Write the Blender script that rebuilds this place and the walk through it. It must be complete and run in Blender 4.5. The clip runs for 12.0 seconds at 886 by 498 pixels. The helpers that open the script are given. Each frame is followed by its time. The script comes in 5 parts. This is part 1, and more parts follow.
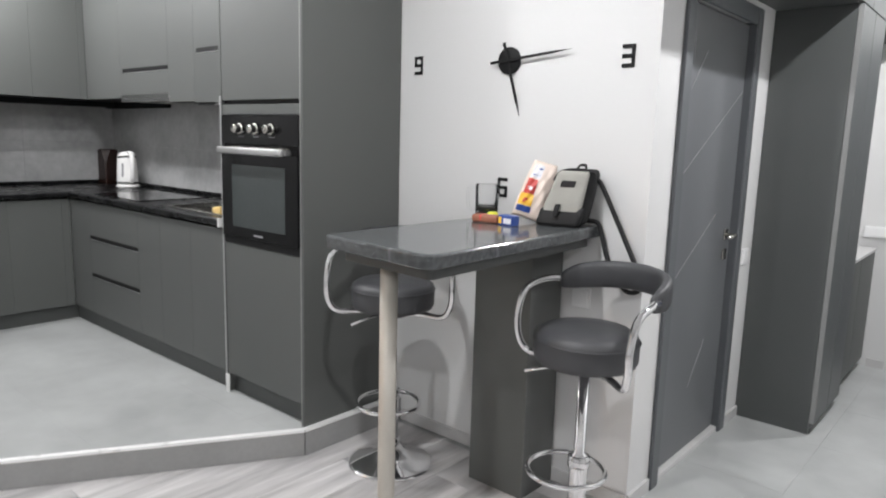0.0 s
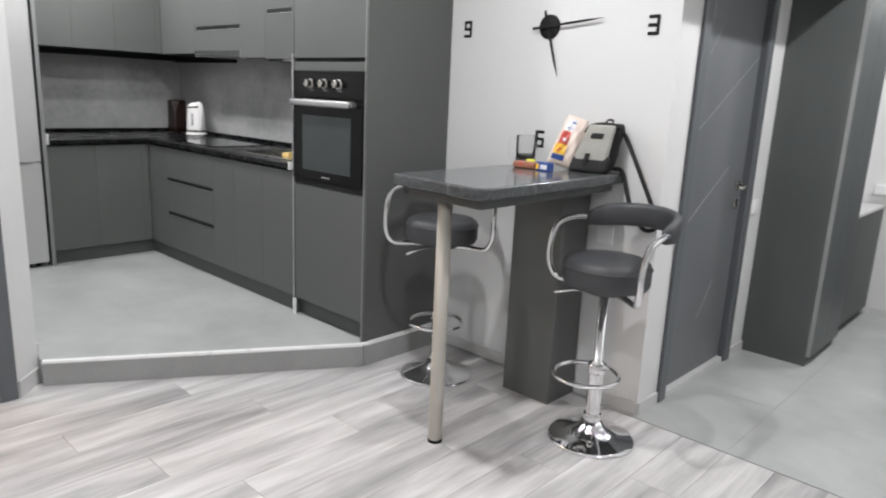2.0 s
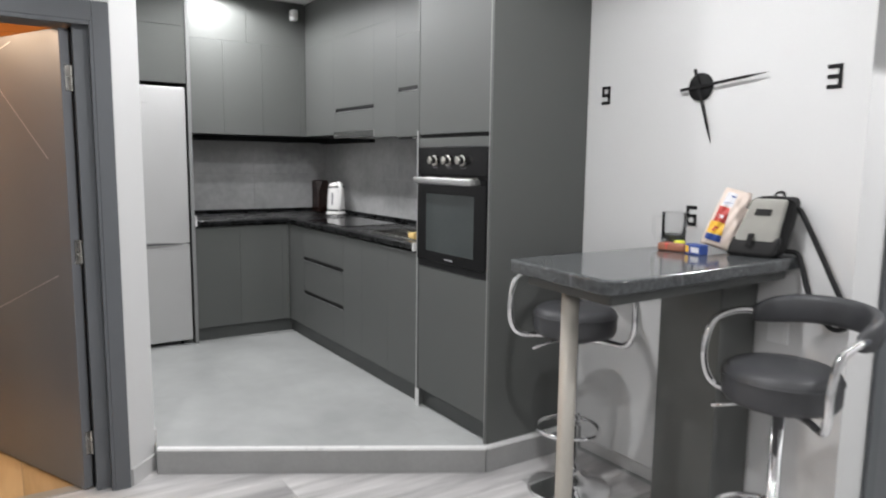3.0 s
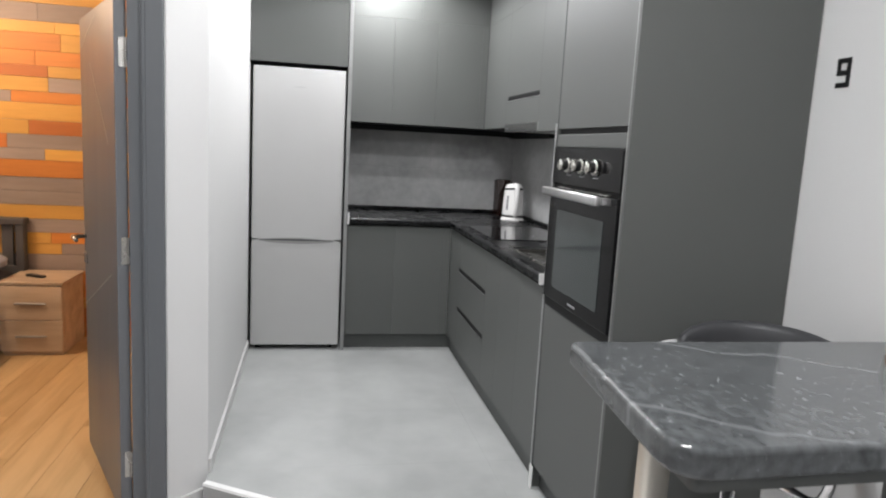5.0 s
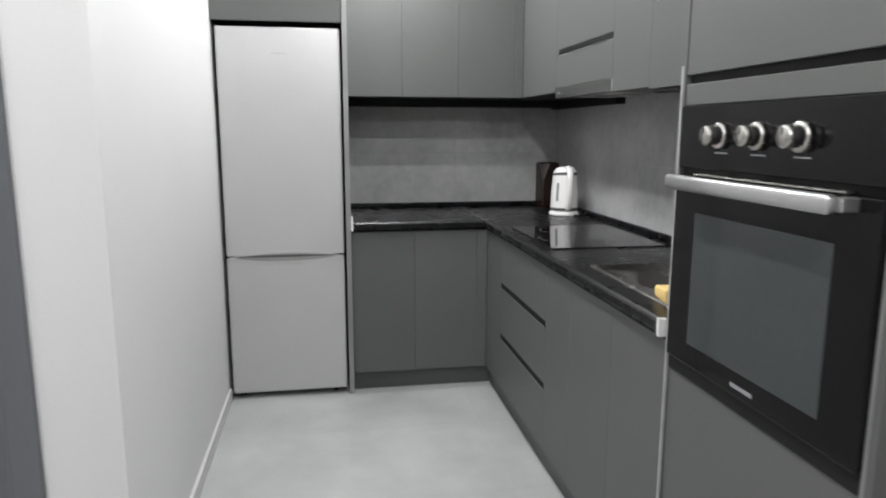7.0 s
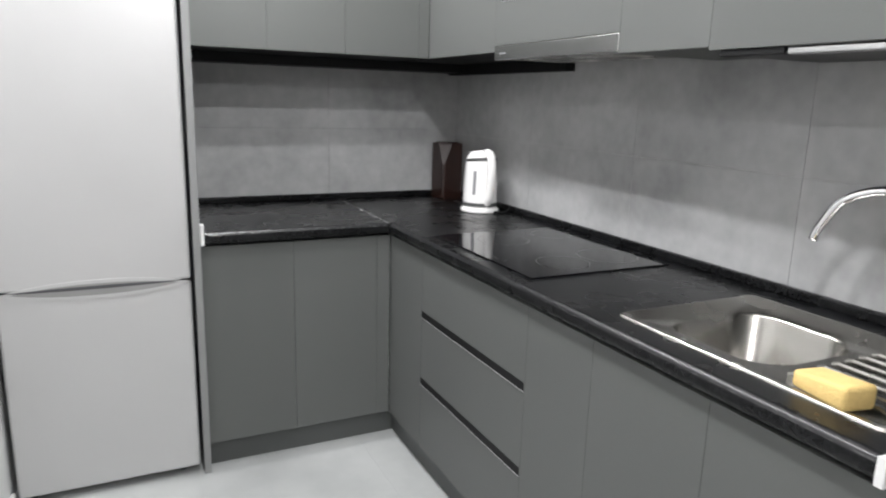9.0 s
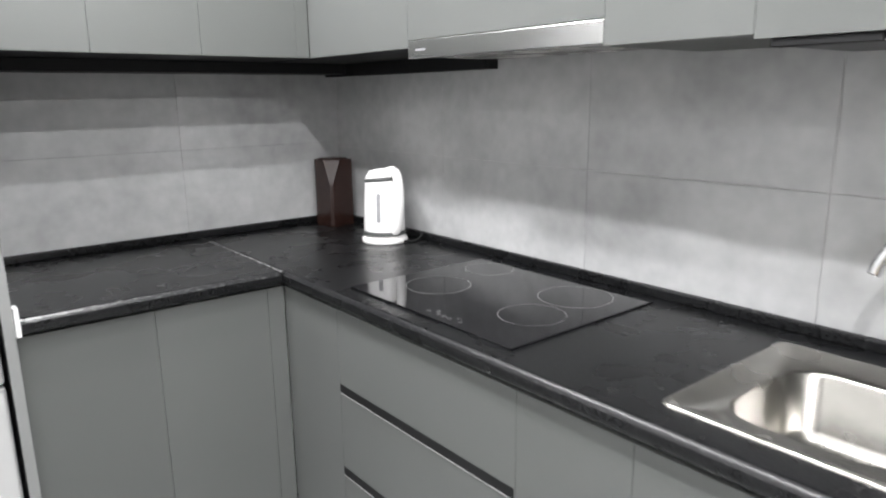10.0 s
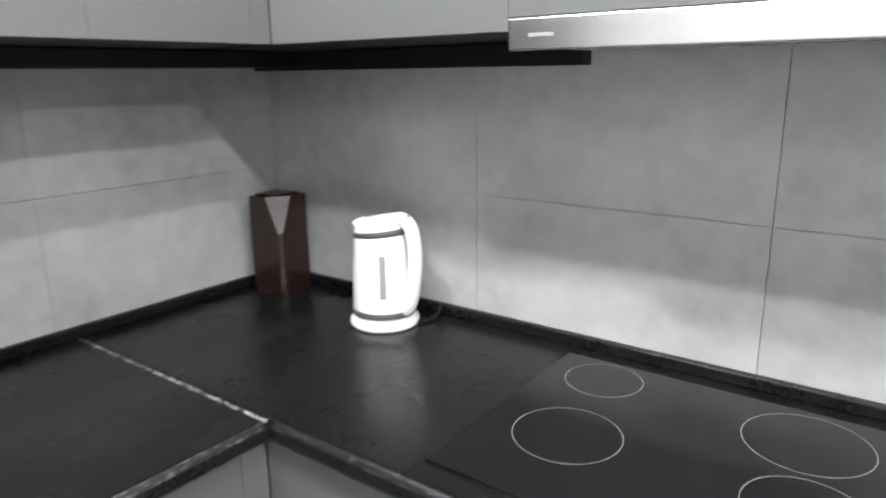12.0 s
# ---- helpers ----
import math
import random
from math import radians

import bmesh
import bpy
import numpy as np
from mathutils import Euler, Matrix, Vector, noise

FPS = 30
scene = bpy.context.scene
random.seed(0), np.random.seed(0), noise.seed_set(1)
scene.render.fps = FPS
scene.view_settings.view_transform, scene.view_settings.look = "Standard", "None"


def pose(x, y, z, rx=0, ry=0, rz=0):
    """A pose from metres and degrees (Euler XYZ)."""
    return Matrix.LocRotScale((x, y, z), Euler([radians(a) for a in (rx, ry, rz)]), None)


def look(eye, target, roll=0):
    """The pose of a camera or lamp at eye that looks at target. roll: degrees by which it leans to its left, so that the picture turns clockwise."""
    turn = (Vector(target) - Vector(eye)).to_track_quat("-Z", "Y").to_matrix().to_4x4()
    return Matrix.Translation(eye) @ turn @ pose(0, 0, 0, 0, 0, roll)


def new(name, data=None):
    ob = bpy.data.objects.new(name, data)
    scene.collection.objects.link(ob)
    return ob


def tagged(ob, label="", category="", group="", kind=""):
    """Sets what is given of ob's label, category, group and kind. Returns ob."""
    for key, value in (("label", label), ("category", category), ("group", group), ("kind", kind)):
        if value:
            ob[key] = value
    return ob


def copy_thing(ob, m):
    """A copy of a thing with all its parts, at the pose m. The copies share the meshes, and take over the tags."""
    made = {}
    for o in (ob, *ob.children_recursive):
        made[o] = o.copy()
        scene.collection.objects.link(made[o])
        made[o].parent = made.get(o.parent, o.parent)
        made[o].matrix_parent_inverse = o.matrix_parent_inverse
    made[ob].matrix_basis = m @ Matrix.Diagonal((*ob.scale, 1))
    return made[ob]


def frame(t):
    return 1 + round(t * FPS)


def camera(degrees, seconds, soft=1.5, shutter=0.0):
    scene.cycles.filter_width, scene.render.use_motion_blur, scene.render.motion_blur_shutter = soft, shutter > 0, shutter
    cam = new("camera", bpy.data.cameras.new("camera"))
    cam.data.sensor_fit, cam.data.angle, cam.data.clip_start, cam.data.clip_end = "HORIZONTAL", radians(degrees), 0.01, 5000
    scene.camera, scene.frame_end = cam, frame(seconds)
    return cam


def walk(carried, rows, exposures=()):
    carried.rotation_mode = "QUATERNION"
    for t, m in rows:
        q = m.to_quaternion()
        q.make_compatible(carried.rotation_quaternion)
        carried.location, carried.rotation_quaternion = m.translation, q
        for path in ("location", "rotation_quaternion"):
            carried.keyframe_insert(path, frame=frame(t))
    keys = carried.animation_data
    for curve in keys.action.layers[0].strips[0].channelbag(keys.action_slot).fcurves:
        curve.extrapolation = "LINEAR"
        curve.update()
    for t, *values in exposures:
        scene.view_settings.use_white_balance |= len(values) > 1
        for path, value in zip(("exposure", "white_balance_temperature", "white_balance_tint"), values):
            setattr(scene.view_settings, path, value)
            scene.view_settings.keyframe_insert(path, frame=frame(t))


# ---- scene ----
cam = camera(66.3, 12.0, soft=2.0, shutter=0.4)
PATH = [
    (0, (0.114, 0.096, 1.413), (-1.174, 1.591, 1.088), 1.6),
    (0.5, (0.183, -0.068, 1.399), (-1.108, 1.415, 1.033), 2.5),
    (1, (0.178, -0.269, 1.384), (-1.02, 1.279, 0.972), -0.6),
    (1.5, (0.283, -0.34, 1.416), (-0.967, 1.16, 0.982), -0.2),
    (2, (0.371, -0.303, 1.405), (-0.96, 1.122, 0.958), 2.6),
    (2.5, (0.369, -0.198, 1.42), (-1.196, 0.986, 1.034), -0.7),
    (3, (0.192, 0.04, 1.416), (-1.464, 1.133, 1.163), 0.7),
    (3.5, (0.035, 0.277, 1.47), (-1.731, 1.195, 1.272), -0.8),
    (5.5, (-0.542, 1.137, 1.451), (-2.5, 1.38, 1.125), 3.1),
    (6, (-0.788, 1.21, 1.429), (-2.755, 1.372, 1.11), 1.6),
    (6.5, (-1.045, 1.11, 1.442), (-3.006, 1.348, 1.129), -0.3),
    (7, (-1.388, 1.087, 1.435), (-3.33, 1.414, 1.091), 0.1),
    (7.5, (-1.651, 1.009, 1.425), (-3.582, 1.449, 1.145), 2.6),
    (9.5, (-2.621, 0.948, 1.47), (-4.25, 2.012, 1.007), 0.2),
    (10, (-2.906, 1.019, 1.487), (-4.419, 2.249, 1.043), -0.7),
    (10.5, (-3.165, 1.153, 1.489), (-4.719, 2.319, 1.016), 1.5),
    (11, (-3.407, 1.182, 1.523), (-5.027, 2.247, 1.031), 3.9),
    (11.5, (-3.626, 1.149, 1.552), (-5.061, 2.45, 1.056), 0.5),
    (12, (-3.828, 1.218, 1.547), (-4.988, 2.768, 1.045), -0.8),
]
EXPOSURES = [(0, 0.45), (2.5, 0.38), (3.5, 0.34), (5.5, 0.42), (6.5, 0.40), (7.5, 0.36), (9.5, 1.18), (10, 1.48), (10.5, 1.78), (11.5, 1.82), (12, 1.46)]
walk(cam, [(t, look(eye, target, roll)) for t, eye, target, roll in PATH], EXPOSURES)

# ---- world and light ----
world = bpy.data.worlds.new("night")
world.use_nodes = True
world.node_tree.nodes["Background"].inputs[0].default_value = (0.5, 0.6, 0.8, 1)
world.node_tree.nodes["Background"].inputs[1].default_value = 0.02
scene.world = world

CEIL = 2.6
KF = 0.12            # raised kitchen floor
TOP = 0.995          # worktop
YB, XB = 2.455, -5.32  # kitchen back walls
COOL = (0.985, 0.985, 1.0)
# x, y, watts of the recessed ceiling spots: kitchen and bar, then six unseen ones added to brighten living room and
# passage
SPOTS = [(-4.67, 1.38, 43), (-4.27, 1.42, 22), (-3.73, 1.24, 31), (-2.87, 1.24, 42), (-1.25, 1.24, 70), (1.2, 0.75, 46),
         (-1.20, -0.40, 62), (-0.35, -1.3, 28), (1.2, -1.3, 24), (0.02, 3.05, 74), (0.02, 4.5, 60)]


def lamp(name, kind, place, watts, colour, size=0.03, angle=150):
    data = bpy.data.lights.new(name, kind)
    data.energy, data.color, data.shadow_soft_size = watts, colour, size
    if kind == "SPOT":
        data.spot_size, data.spot_blend = radians(angle), 0.35
    ob = new(name, data)
    ob.location = place
    return ob


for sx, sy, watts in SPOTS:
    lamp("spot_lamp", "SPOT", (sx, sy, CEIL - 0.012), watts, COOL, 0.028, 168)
lamp("bedroom_lamp", "POINT", (-4.3, -1.5, 2.3), 54, (1.0, 0.73, 0.51), 0.12)


# ---- materials ----
def nodes_of(name):
    m = bpy.data.materials.new(name)
    m.use_nodes = True
    return m, m.node_tree.nodes, m.node_tree.links, m.node_tree.nodes["Principled BSDF"]


def surface(name, colour, rough=0.5, metal=0.0, scale=6.0, vary=0.12, fine=60.0, bump=0.05, stretch=(1, 1, 1), random_tone=0.0, coat=0.0, rough_vary=0.1, spec=0.5, grain=0.35):
    """A plain surface with tone variation at two scales and a fine relief."""
    m, n, l, b = nodes_of(name)
    tc, mp = n.new("ShaderNodeTexCoord"), n.new("ShaderNodeMapping")
    mp.inputs["Scale"].default_value = stretch
    l.new(tc.outputs["Object"], mp.inputs["Vector"])
    big, small = n.new("ShaderNodeTexNoise"), n.new("ShaderNodeTexNoise")
    big.inputs["Scale"].default_value, big.inputs["Detail"].default_value = scale, 4
    small.inputs["Scale"].default_value, small.inputs["Detail"].default_value = fine, 3
    l.new(mp.outputs[0], big.inputs["Vector"]), l.new(mp.outputs[0], small.inputs["Vector"])
    mix = n.new("ShaderNodeMath")
    mix.operation = "MULTIPLY_ADD"
    mix.inputs[1].default_value = grain
    l.new(small.outputs["Fac"], mix.inputs[0]), l.new(big.outputs["Fac"], mix.inputs[2])
    ramp = n.new("ShaderNodeMapRange")
    ramp.inputs["From Min"].default_value, ramp.inputs["From Max"].default_value = 0.5 + 0.5 * grain - 0.275 - 0.2 * (grain - 0.35), 0.5 + 0.5 * grain + 0.275 + 0.2 * (grain - 0.35)
    ramp.inputs["To Min"].default_value, ramp.inputs["To Max"].default_value = 1 - vary, 1 + vary
    l.new(mix.outputs[0], ramp.inputs["Value"])
    tone = ramp.outputs[0]
    if random_tone:
        info, rr, mul = n.new("ShaderNodeObjectInfo"), n.new("ShaderNodeMapRange"), n.new("ShaderNodeMath")
        rr.inputs["To Min"].default_value, rr.inputs["To Max"].default_value = 1 - random_tone, 1 + random_tone
        mul.operation = "MULTIPLY"
        l.new(info.outputs["Random"], rr.inputs["Value"]), l.new(rr.outputs[0], mul.inputs[0]), l.new(tone, mul.inputs[1])
        tone = mul.outputs[0]
    sc = n.new("ShaderNodeVectorMath")
    sc.operation = "SCALE"
    sc.inputs[0].default_value = colour
    l.new(tone, sc.inputs["Scale"]), l.new(sc.outputs[0], b.inputs["Base Color"])
    rv = n.new("ShaderNodeMapRange")
    rv.inputs["To Min"].default_value, rv.inputs["To Max"].default_value = max(0.02, rough - rough_vary), rough + rough_vary
    l.new(big.outputs["Fac"], rv.inputs["Value"]), l.new(rv.outputs[0], b.inputs["Roughness"])
    b.inputs["Metallic"].default_value = metal
    b.inputs["Coat Weight"].default_value, b.inputs["Specular IOR Level"].default_value = coat, spec
    if bump:
        bp = n.new("ShaderNodeBump")
        bp.inputs["Strength"].default_value, bp.inputs["Distance"].default_value = bump, 0.002
        l.new(small.outputs["Fac"], bp.inputs["Height"]), l.new(bp.outputs[0], b.inputs["Normal"])
    return m


def laminate(name, light, dark, along, ring=1.0, rough=0.38):
    """Wood-print boards: long streaks along one axis, shifted from board to board."""
    m, n, l, b = nodes_of(name)
    tc, info, mp, add = n.new("ShaderNodeTexCoord"), n.new("ShaderNodeObjectInfo"), n.new("ShaderNodeMapping"), n.new("ShaderNodeVectorMath")
    comb = n.new("ShaderNodeCombineXYZ")
    mulr = n.new("ShaderNodeMath")
    mulr.operation, mulr.inputs[1].default_value = "MULTIPLY", 37.0
    l.new(info.outputs["Random"], mulr.inputs[0])
    for i in range(3):
        l.new(mulr.outputs[0], comb.inputs[i])
    l.new(tc.outputs["Object"], add.inputs[0]), l.new(comb.outputs[0], add.inputs[1])
    s = [13.0 * ring, 13.0 * ring, 13.0 * ring]
    s[along] = 1.1
    mp.inputs["Scale"].default_value = s
    l.new(add.outputs[0], mp.inputs["Vector"])
    a, c = n.new("ShaderNodeTexNoise"), n.new("ShaderNodeTexNoise")
    a.inputs["Scale"].default_value, a.inputs["Detail"].default_value, a.inputs["Distortion"].default_value = 1.0, 3, 0.4
    c.inputs["Scale"].default_value, c.inputs["Detail"].default_value = 7.0, 4
    l.new(mp.outputs[0], a.inputs["Vector"]), l.new(mp.outputs[0], c.inputs["Vector"])
    ma = n.new("ShaderNodeMath")
    ma.operation, ma.inputs[1].default_value = "MULTIPLY_ADD", 0.2
    l.new(c.outputs["Fac"], ma.inputs[0]), l.new(a.outputs["Fac"], ma.inputs[2])
    rt = n.new("ShaderNodeMath")
    rt.operation, rt.inputs[1].default_value = "MULTIPLY_ADD", 0.13
    l.new(info.outputs["Random"], rt.inputs[0]), l.new(ma.outputs[0], rt.inputs[2])
    cr = n.new("ShaderNodeValToRGB")
    cr.color_ramp.elements[0].position, cr.color_ramp.elements[0].color = 0.42, (*dark, 1)
    cr.color_ramp.elements[1].position, cr.color_ramp.elements[1].color = 0.82, (*light, 1)
    l.new(rt.outputs[0], cr.inputs["Fac"]), l.new(cr.outputs["Color"], b.inputs["Base Color"])
    b.inputs["Roughness"].default_value = rough
    bp = n.new("ShaderNodeBump")
    bp.inputs["Strength"].default_value, bp.inputs["Distance"].default_value = 0.12, 0.001
    l.new(c.outputs["Fac"], bp.inputs["Height"]), l.new(bp.outputs[0], b.inputs["Normal"])
    return m


def marble(name):
    """Dark grey polished stone-print with pale flecks and veins."""
    m, n, l, b = nodes_of(name)
    tc = n.new("ShaderNodeTexCoord")
    mp = n.new("ShaderNodeMapping")
    mp.inputs["Rotation"].default_value = (0, 0, 0.35)
    mp.inputs["Scale"].default_value = (0.9, 1.4, 1.3)
    l.new(tc.outputs["Object"], mp.inputs["Vector"])
    cloud, fleck, vein = n.new("ShaderNodeTexNoise"), n.new("ShaderNodeTexNoise"), n.new("ShaderNodeTexWave")
    cloud.inputs["Scale"].default_value, cloud.inputs["Detail"].default_value = 38.0, 14
    fleck.inputs["Scale"].default_value, fleck.inputs["Detail"].default_value, fleck.inputs["Distortion"].default_value = 62.0, 10, 0.9
    vein.inputs["Scale"].default_value, vein.inputs["Distortion"].default_value = 0.75, 4.5
    vein.inputs["Detail"].default_value, vein.inputs["Detail Scale"].default_value = 4.0, 1.4
    for t in (cloud, fleck, vein):
        l.new(mp.outputs[0], t.inputs["Vector"])
    r1, r2, r3 = n.new("ShaderNodeValToRGB"), n.new("ShaderNodeValToRGB"), n.new("ShaderNodeValToRGB")
    r1.color_ramp.elements[0].position, r1.color_ramp.elements[0].color = 0.30, (0.045, 0.049, 0.051, 1)
    r1.color_ramp.elements[1].position, r1.color_ramp.elements[1].color = 0.78, (0.105, 0.111, 0.115, 1)
    r2.color_ramp.elements[0].position, r2.color_ramp.elements[1].position = 0.64, 0.74
    r3.color_ramp.elements[0].position, r3.color_ramp.elements[1].position = 0.9965, 1.0
    r3.color_ramp.elements[1].color = (0.4, 0.4, 0.4, 1)
    l.new(cloud.outputs["Fac"], r1.inputs["Fac"]), l.new(fleck.outputs["Fac"], r2.inputs["Fac"]), l.new(vein.outputs["Fac"], r3.inputs["Fac"])
    mx = n.new("ShaderNodeMath")
    mx.operation = "MAXIMUM"
    l.new(r2.outputs["Color"], mx.inputs[0]), l.new(r3.outputs["Color"], mx.inputs[1])
    m2 = n.new("ShaderNodeMath")
    m2.operation, m2.inputs[1].default_value = "MULTIPLY", 0.5
    l.new(mx.outputs[0], m2.inputs[0])
    mix = n.new("ShaderNodeMix")
    mix.data_type = "RGBA"
    mix.inputs[7].default_value = (0.34, 0.35, 0.36, 1)
    l.new(m2.outputs[0], mix.inputs[0]), l.new(r1.outputs["Color"], mix.inputs[6]), l.new(mix.outputs[2], b.inputs["Base Color"])
    b.inputs["Roughness"].default_value = 0.12
    return m


def worktop_stone(name):
    """Near-black satin laminate with pale pinpoint specks and rubbed clouds."""
    m, n, l, b = nodes_of(name)
    tc = n.new("ShaderNodeTexCoord")
    speck, cloud, grain = n.new("ShaderNodeTexNoise"), n.new("ShaderNodeTexNoise"), n.new("ShaderNodeTexNoise")
    for t, sc, de in ((speck, 150.0, 2), (cloud, 9.0, 3), (grain, 420.0, 2)):
        t.inputs["Scale"].default_value, t.inputs["Detail"].default_value = sc, de
        l.new(tc.outputs["Object"], t.inputs["Vector"])
    r = n.new("ShaderNodeValToRGB")
    r.color_ramp.elements[0].position, r.color_ramp.elements[0].color = 0.42, (0.0050, 0.0052, 0.0056, 1)
    r.color_ramp.elements[1].position, r.color_ramp.elements[1].color = 0.78, (0.016, 0.0164, 0.0172, 1)
    l.new(speck.outputs["Fac"], r.inputs["Fac"])
    cr = n.new("ShaderNodeMapRange")
    cr.inputs["From Min"].default_value, cr.inputs["From Max"].default_value = 0.35, 0.72
    cr.inputs["To Min"].default_value, cr.inputs["To Max"].default_value = 0.85, 1.2
    sc = n.new("ShaderNodeVectorMath")
    sc.operation = "SCALE"
    l.new(cloud.outputs["Fac"], cr.inputs["Value"]), l.new(r.outputs["Color"], sc.inputs[0]), l.new(cr.outputs[0], sc.inputs["Scale"])
    l.new(sc.outputs[0], b.inputs["Base Color"])
    rv = n.new("ShaderNodeMapRange")
    rv.inputs["From Min"].default_value, rv.inputs["From Max"].default_value = 0.3, 0.7
    rv.inputs["To Min"].default_value, rv.inputs["To Max"].default_value = 0.265, 0.285
    l.new(cloud.outputs["Fac"], rv.inputs["Value"]), l.new(rv.outputs[0], b.inputs["Roughness"])
    b.inputs["Specular IOR Level"].default_value = 0.22
    bp = n.new("ShaderNodeBump")
    bp.inputs["Strength"].default_value, bp.inputs["Distance"].default_value = 0.05, 0.001
    l.new(grain.outputs["Fac"], bp.inputs["Height"]), l.new(bp.outputs[0], b.inputs["Normal"])
    return m


def worn(name, cut, scale, stretch, pale=0.30):
    """Black film with pale patches: wear, plus painted highlight on the front edges."""
    m, n, l, b = nodes_of(name)
    tc, mp = n.new("ShaderNodeTexCoord"), n.new("ShaderNodeMapping")
    mp.inputs["Scale"].default_value = stretch
    l.new(tc.outputs["Object"], mp.inputs["Vector"])
    t = n.new("ShaderNodeTexNoise")
    t.inputs["Scale"].default_value, t.inputs["Detail"].default_value = scale, 6
    l.new(mp.outputs[0], t.inputs["Vector"])
    r = n.new("ShaderNodeValToRGB")
    r.color_ramp.elements[0].position, r.color_ramp.elements[0].color = cut - 0.06, (0.010, 0.010, 0.011, 1)
    r.color_ramp.elements[1].position, r.color_ramp.elements[1].color = cut + 0.12, (pale, pale, pale, 1)
    l.new(t.outputs["Fac"], r.inputs["Fac"]), l.new(r.outputs["Color"], b.inputs["Base Color"])
    b.inputs["Roughness"].default_value, b.inputs["Specular IOR Level"].default_value = 0.34, 0.4
    return m


def clear(name, tint=(1, 1, 1), ior=1.06):
    m, n, l, b = nodes_of(name)
    b.inputs["Base Color"].default_value = (*tint, 1)
    b.inputs["Transmission Weight"].default_value, b.inputs["Roughness"].default_value, b.inputs["IOR"].default_value = 1.0, 0.02, ior
    return m


def glow(name, colour, strength):
    m, n, l, b = nodes_of(name)
    b.inputs["Emission Color"].default_value, b.inputs["Emission Strength"].default_value = (*colour, 1), strength
    return m


M_WALL = surface("white_wall_paint", (0.665, 0.664, 0.660), 0.6, 0, 1.5, 0.02, 160, 0.08)
M_CEIL = surface("ceiling_paint", (0.82, 0.82, 0.82), 0.7, 0, 1.2, 0.02, 90, 0.03)
M_FRONT = surface("grey_matt_front", (0.104, 0.108, 0.104), 0.48, 0, 1.2, 0.06, 220, 0.03, rough_vary=0.05, spec=0.25)
M_WARD = surface("dark_grey_wardrobe_front", (0.078, 0.083, 0.082), 0.4, 0, 1.5, 0.06, 200, 0.02)
M_PLINTH = surface("dark_plinth", (0.07, 0.074, 0.072), 0.5, 0, 2, 0.08, 100, 0.03)
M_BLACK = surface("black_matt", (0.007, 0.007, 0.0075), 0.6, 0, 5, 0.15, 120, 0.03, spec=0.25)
M_TOP = worktop_stone("black_worktop")
# worktop edge films: wear and the roundover's highlight as pale colour
M_WORN_GLINT = worn("worn_edge_film", 0.60, 240, (0.3, 1, 1), 0.05)
M_WORN_GLINT_X = worn("worn_edge_glint_across", 0.57, 240, (1, 0.3, 1), 0.09)
M_JOINT = worn("worn_joint_strip", 0.50, 150, (0.5, 1, 1), 0.34)
M_SPLASH = surface("concrete_tile", (0.38, 0.382, 0.382), 0.45, 0, 3.0, 0.24, 24, 0.05, random_tone=0.04)
M_GROUT = surface("dark_grout", (0.21, 0.21, 0.21), 0.8, 0, 8, 0.1, 90, 0.1)
M_KTILE = surface("pale_concrete_floor_tile", (0.395, 0.405, 0.40), 0.30, 0, 2.6, 0.15, 9, 0.01, random_tone=0.015, rough_vary=0.03)
M_KGROUT = surface("pale_grout", (0.37, 0.378, 0.374), 0.7, 0, 6, 0.08, 80, 0.05)
M_RISER = surface("step_riser_tile", (0.30, 0.30, 0.295), 0.45, 0, 4, 0.12, 50, 0.04)
M_ALU = surface("brushed_aluminium", (0.82, 0.82, 0.81), 0.36, 0.35, 12, 0.06, 150, 0.03)
M_NOSE = surface("bright_nosing", (0.88, 0.88, 0.87), 0.3, 0.1, 12, 0.06, 150, 0.03)
M_EDGE = surface("grey_edge_metal", (0.42, 0.42, 0.42), 0.4, 0.5, 20, 0.15, 150, 0.05)
M_SATIN = surface("satin_aluminium", (0.52, 0.52, 0.52), 0.32, 0.9, 20, 0.06, 150, 0.03)
M_CHROME = surface("chrome", (0.86, 0.86, 0.87), 0.07, 1.0, 8, 0.03, 60, 0.0, rough_vary=0.03)
M_STEEL = surface("stainless_steel", (0.50, 0.485, 0.455), 0.27, 1.0, 9, 0.10, 120, 0.03, rough_vary=0.06)
M_NICKEL = surface("satin_nickel_leg", (0.46, 0.435, 0.39), 0.48, 0.45, 9, 0.05, 120, 0.02)
M_FRIDGE = surface("silver_fridge_skin", (0.495, 0.494, 0.49), 0.36, 0.35, 3, 0.03, 260, 0.02)
M_GRIP_SHADE = surface("grey_grip_shade", (0.27, 0.268, 0.262), 0.4, 0.2, 8, 0.08, 120, 0.03)
M_FRIDGE_D = surface("dark_grey_plastic", (0.06, 0.06, 0.065), 0.5, 0, 8, 0.1, 120, 0.03)
M_OVEN = surface("black_oven_glass", (0.006, 0.006, 0.0065), 0.12, 0, 4, 0.1, 60, 0.0, rough_vary=0.04, spec=0.16)
M_OVENWIN = surface("oven_window_glass", (0.040, 0.048, 0.048), 0.07, 0, 3, 0.1, 60, 0.0, rough_vary=0.03)
M_HOB = surface("hob_glass", (0.006, 0.006, 0.007), 0.05, 0, 4, 0.1, 60, 0.0, rough_vary=0.02, spec=0.36)
M_RING = surface("hob_ring_print", (0.16, 0.16, 0.16), 0.3, 0, 20, 0.1, 100, 0.0)
M_KETTLE = surface("white_plastic", (0.82, 0.81, 0.80), 0.25, 0, 5, 0.02, 90, 0.0)
M_GAUGE = surface("grey_gauge", (0.25, 0.25, 0.26), 0.2, 0, 9, 0.1, 90, 0.0)
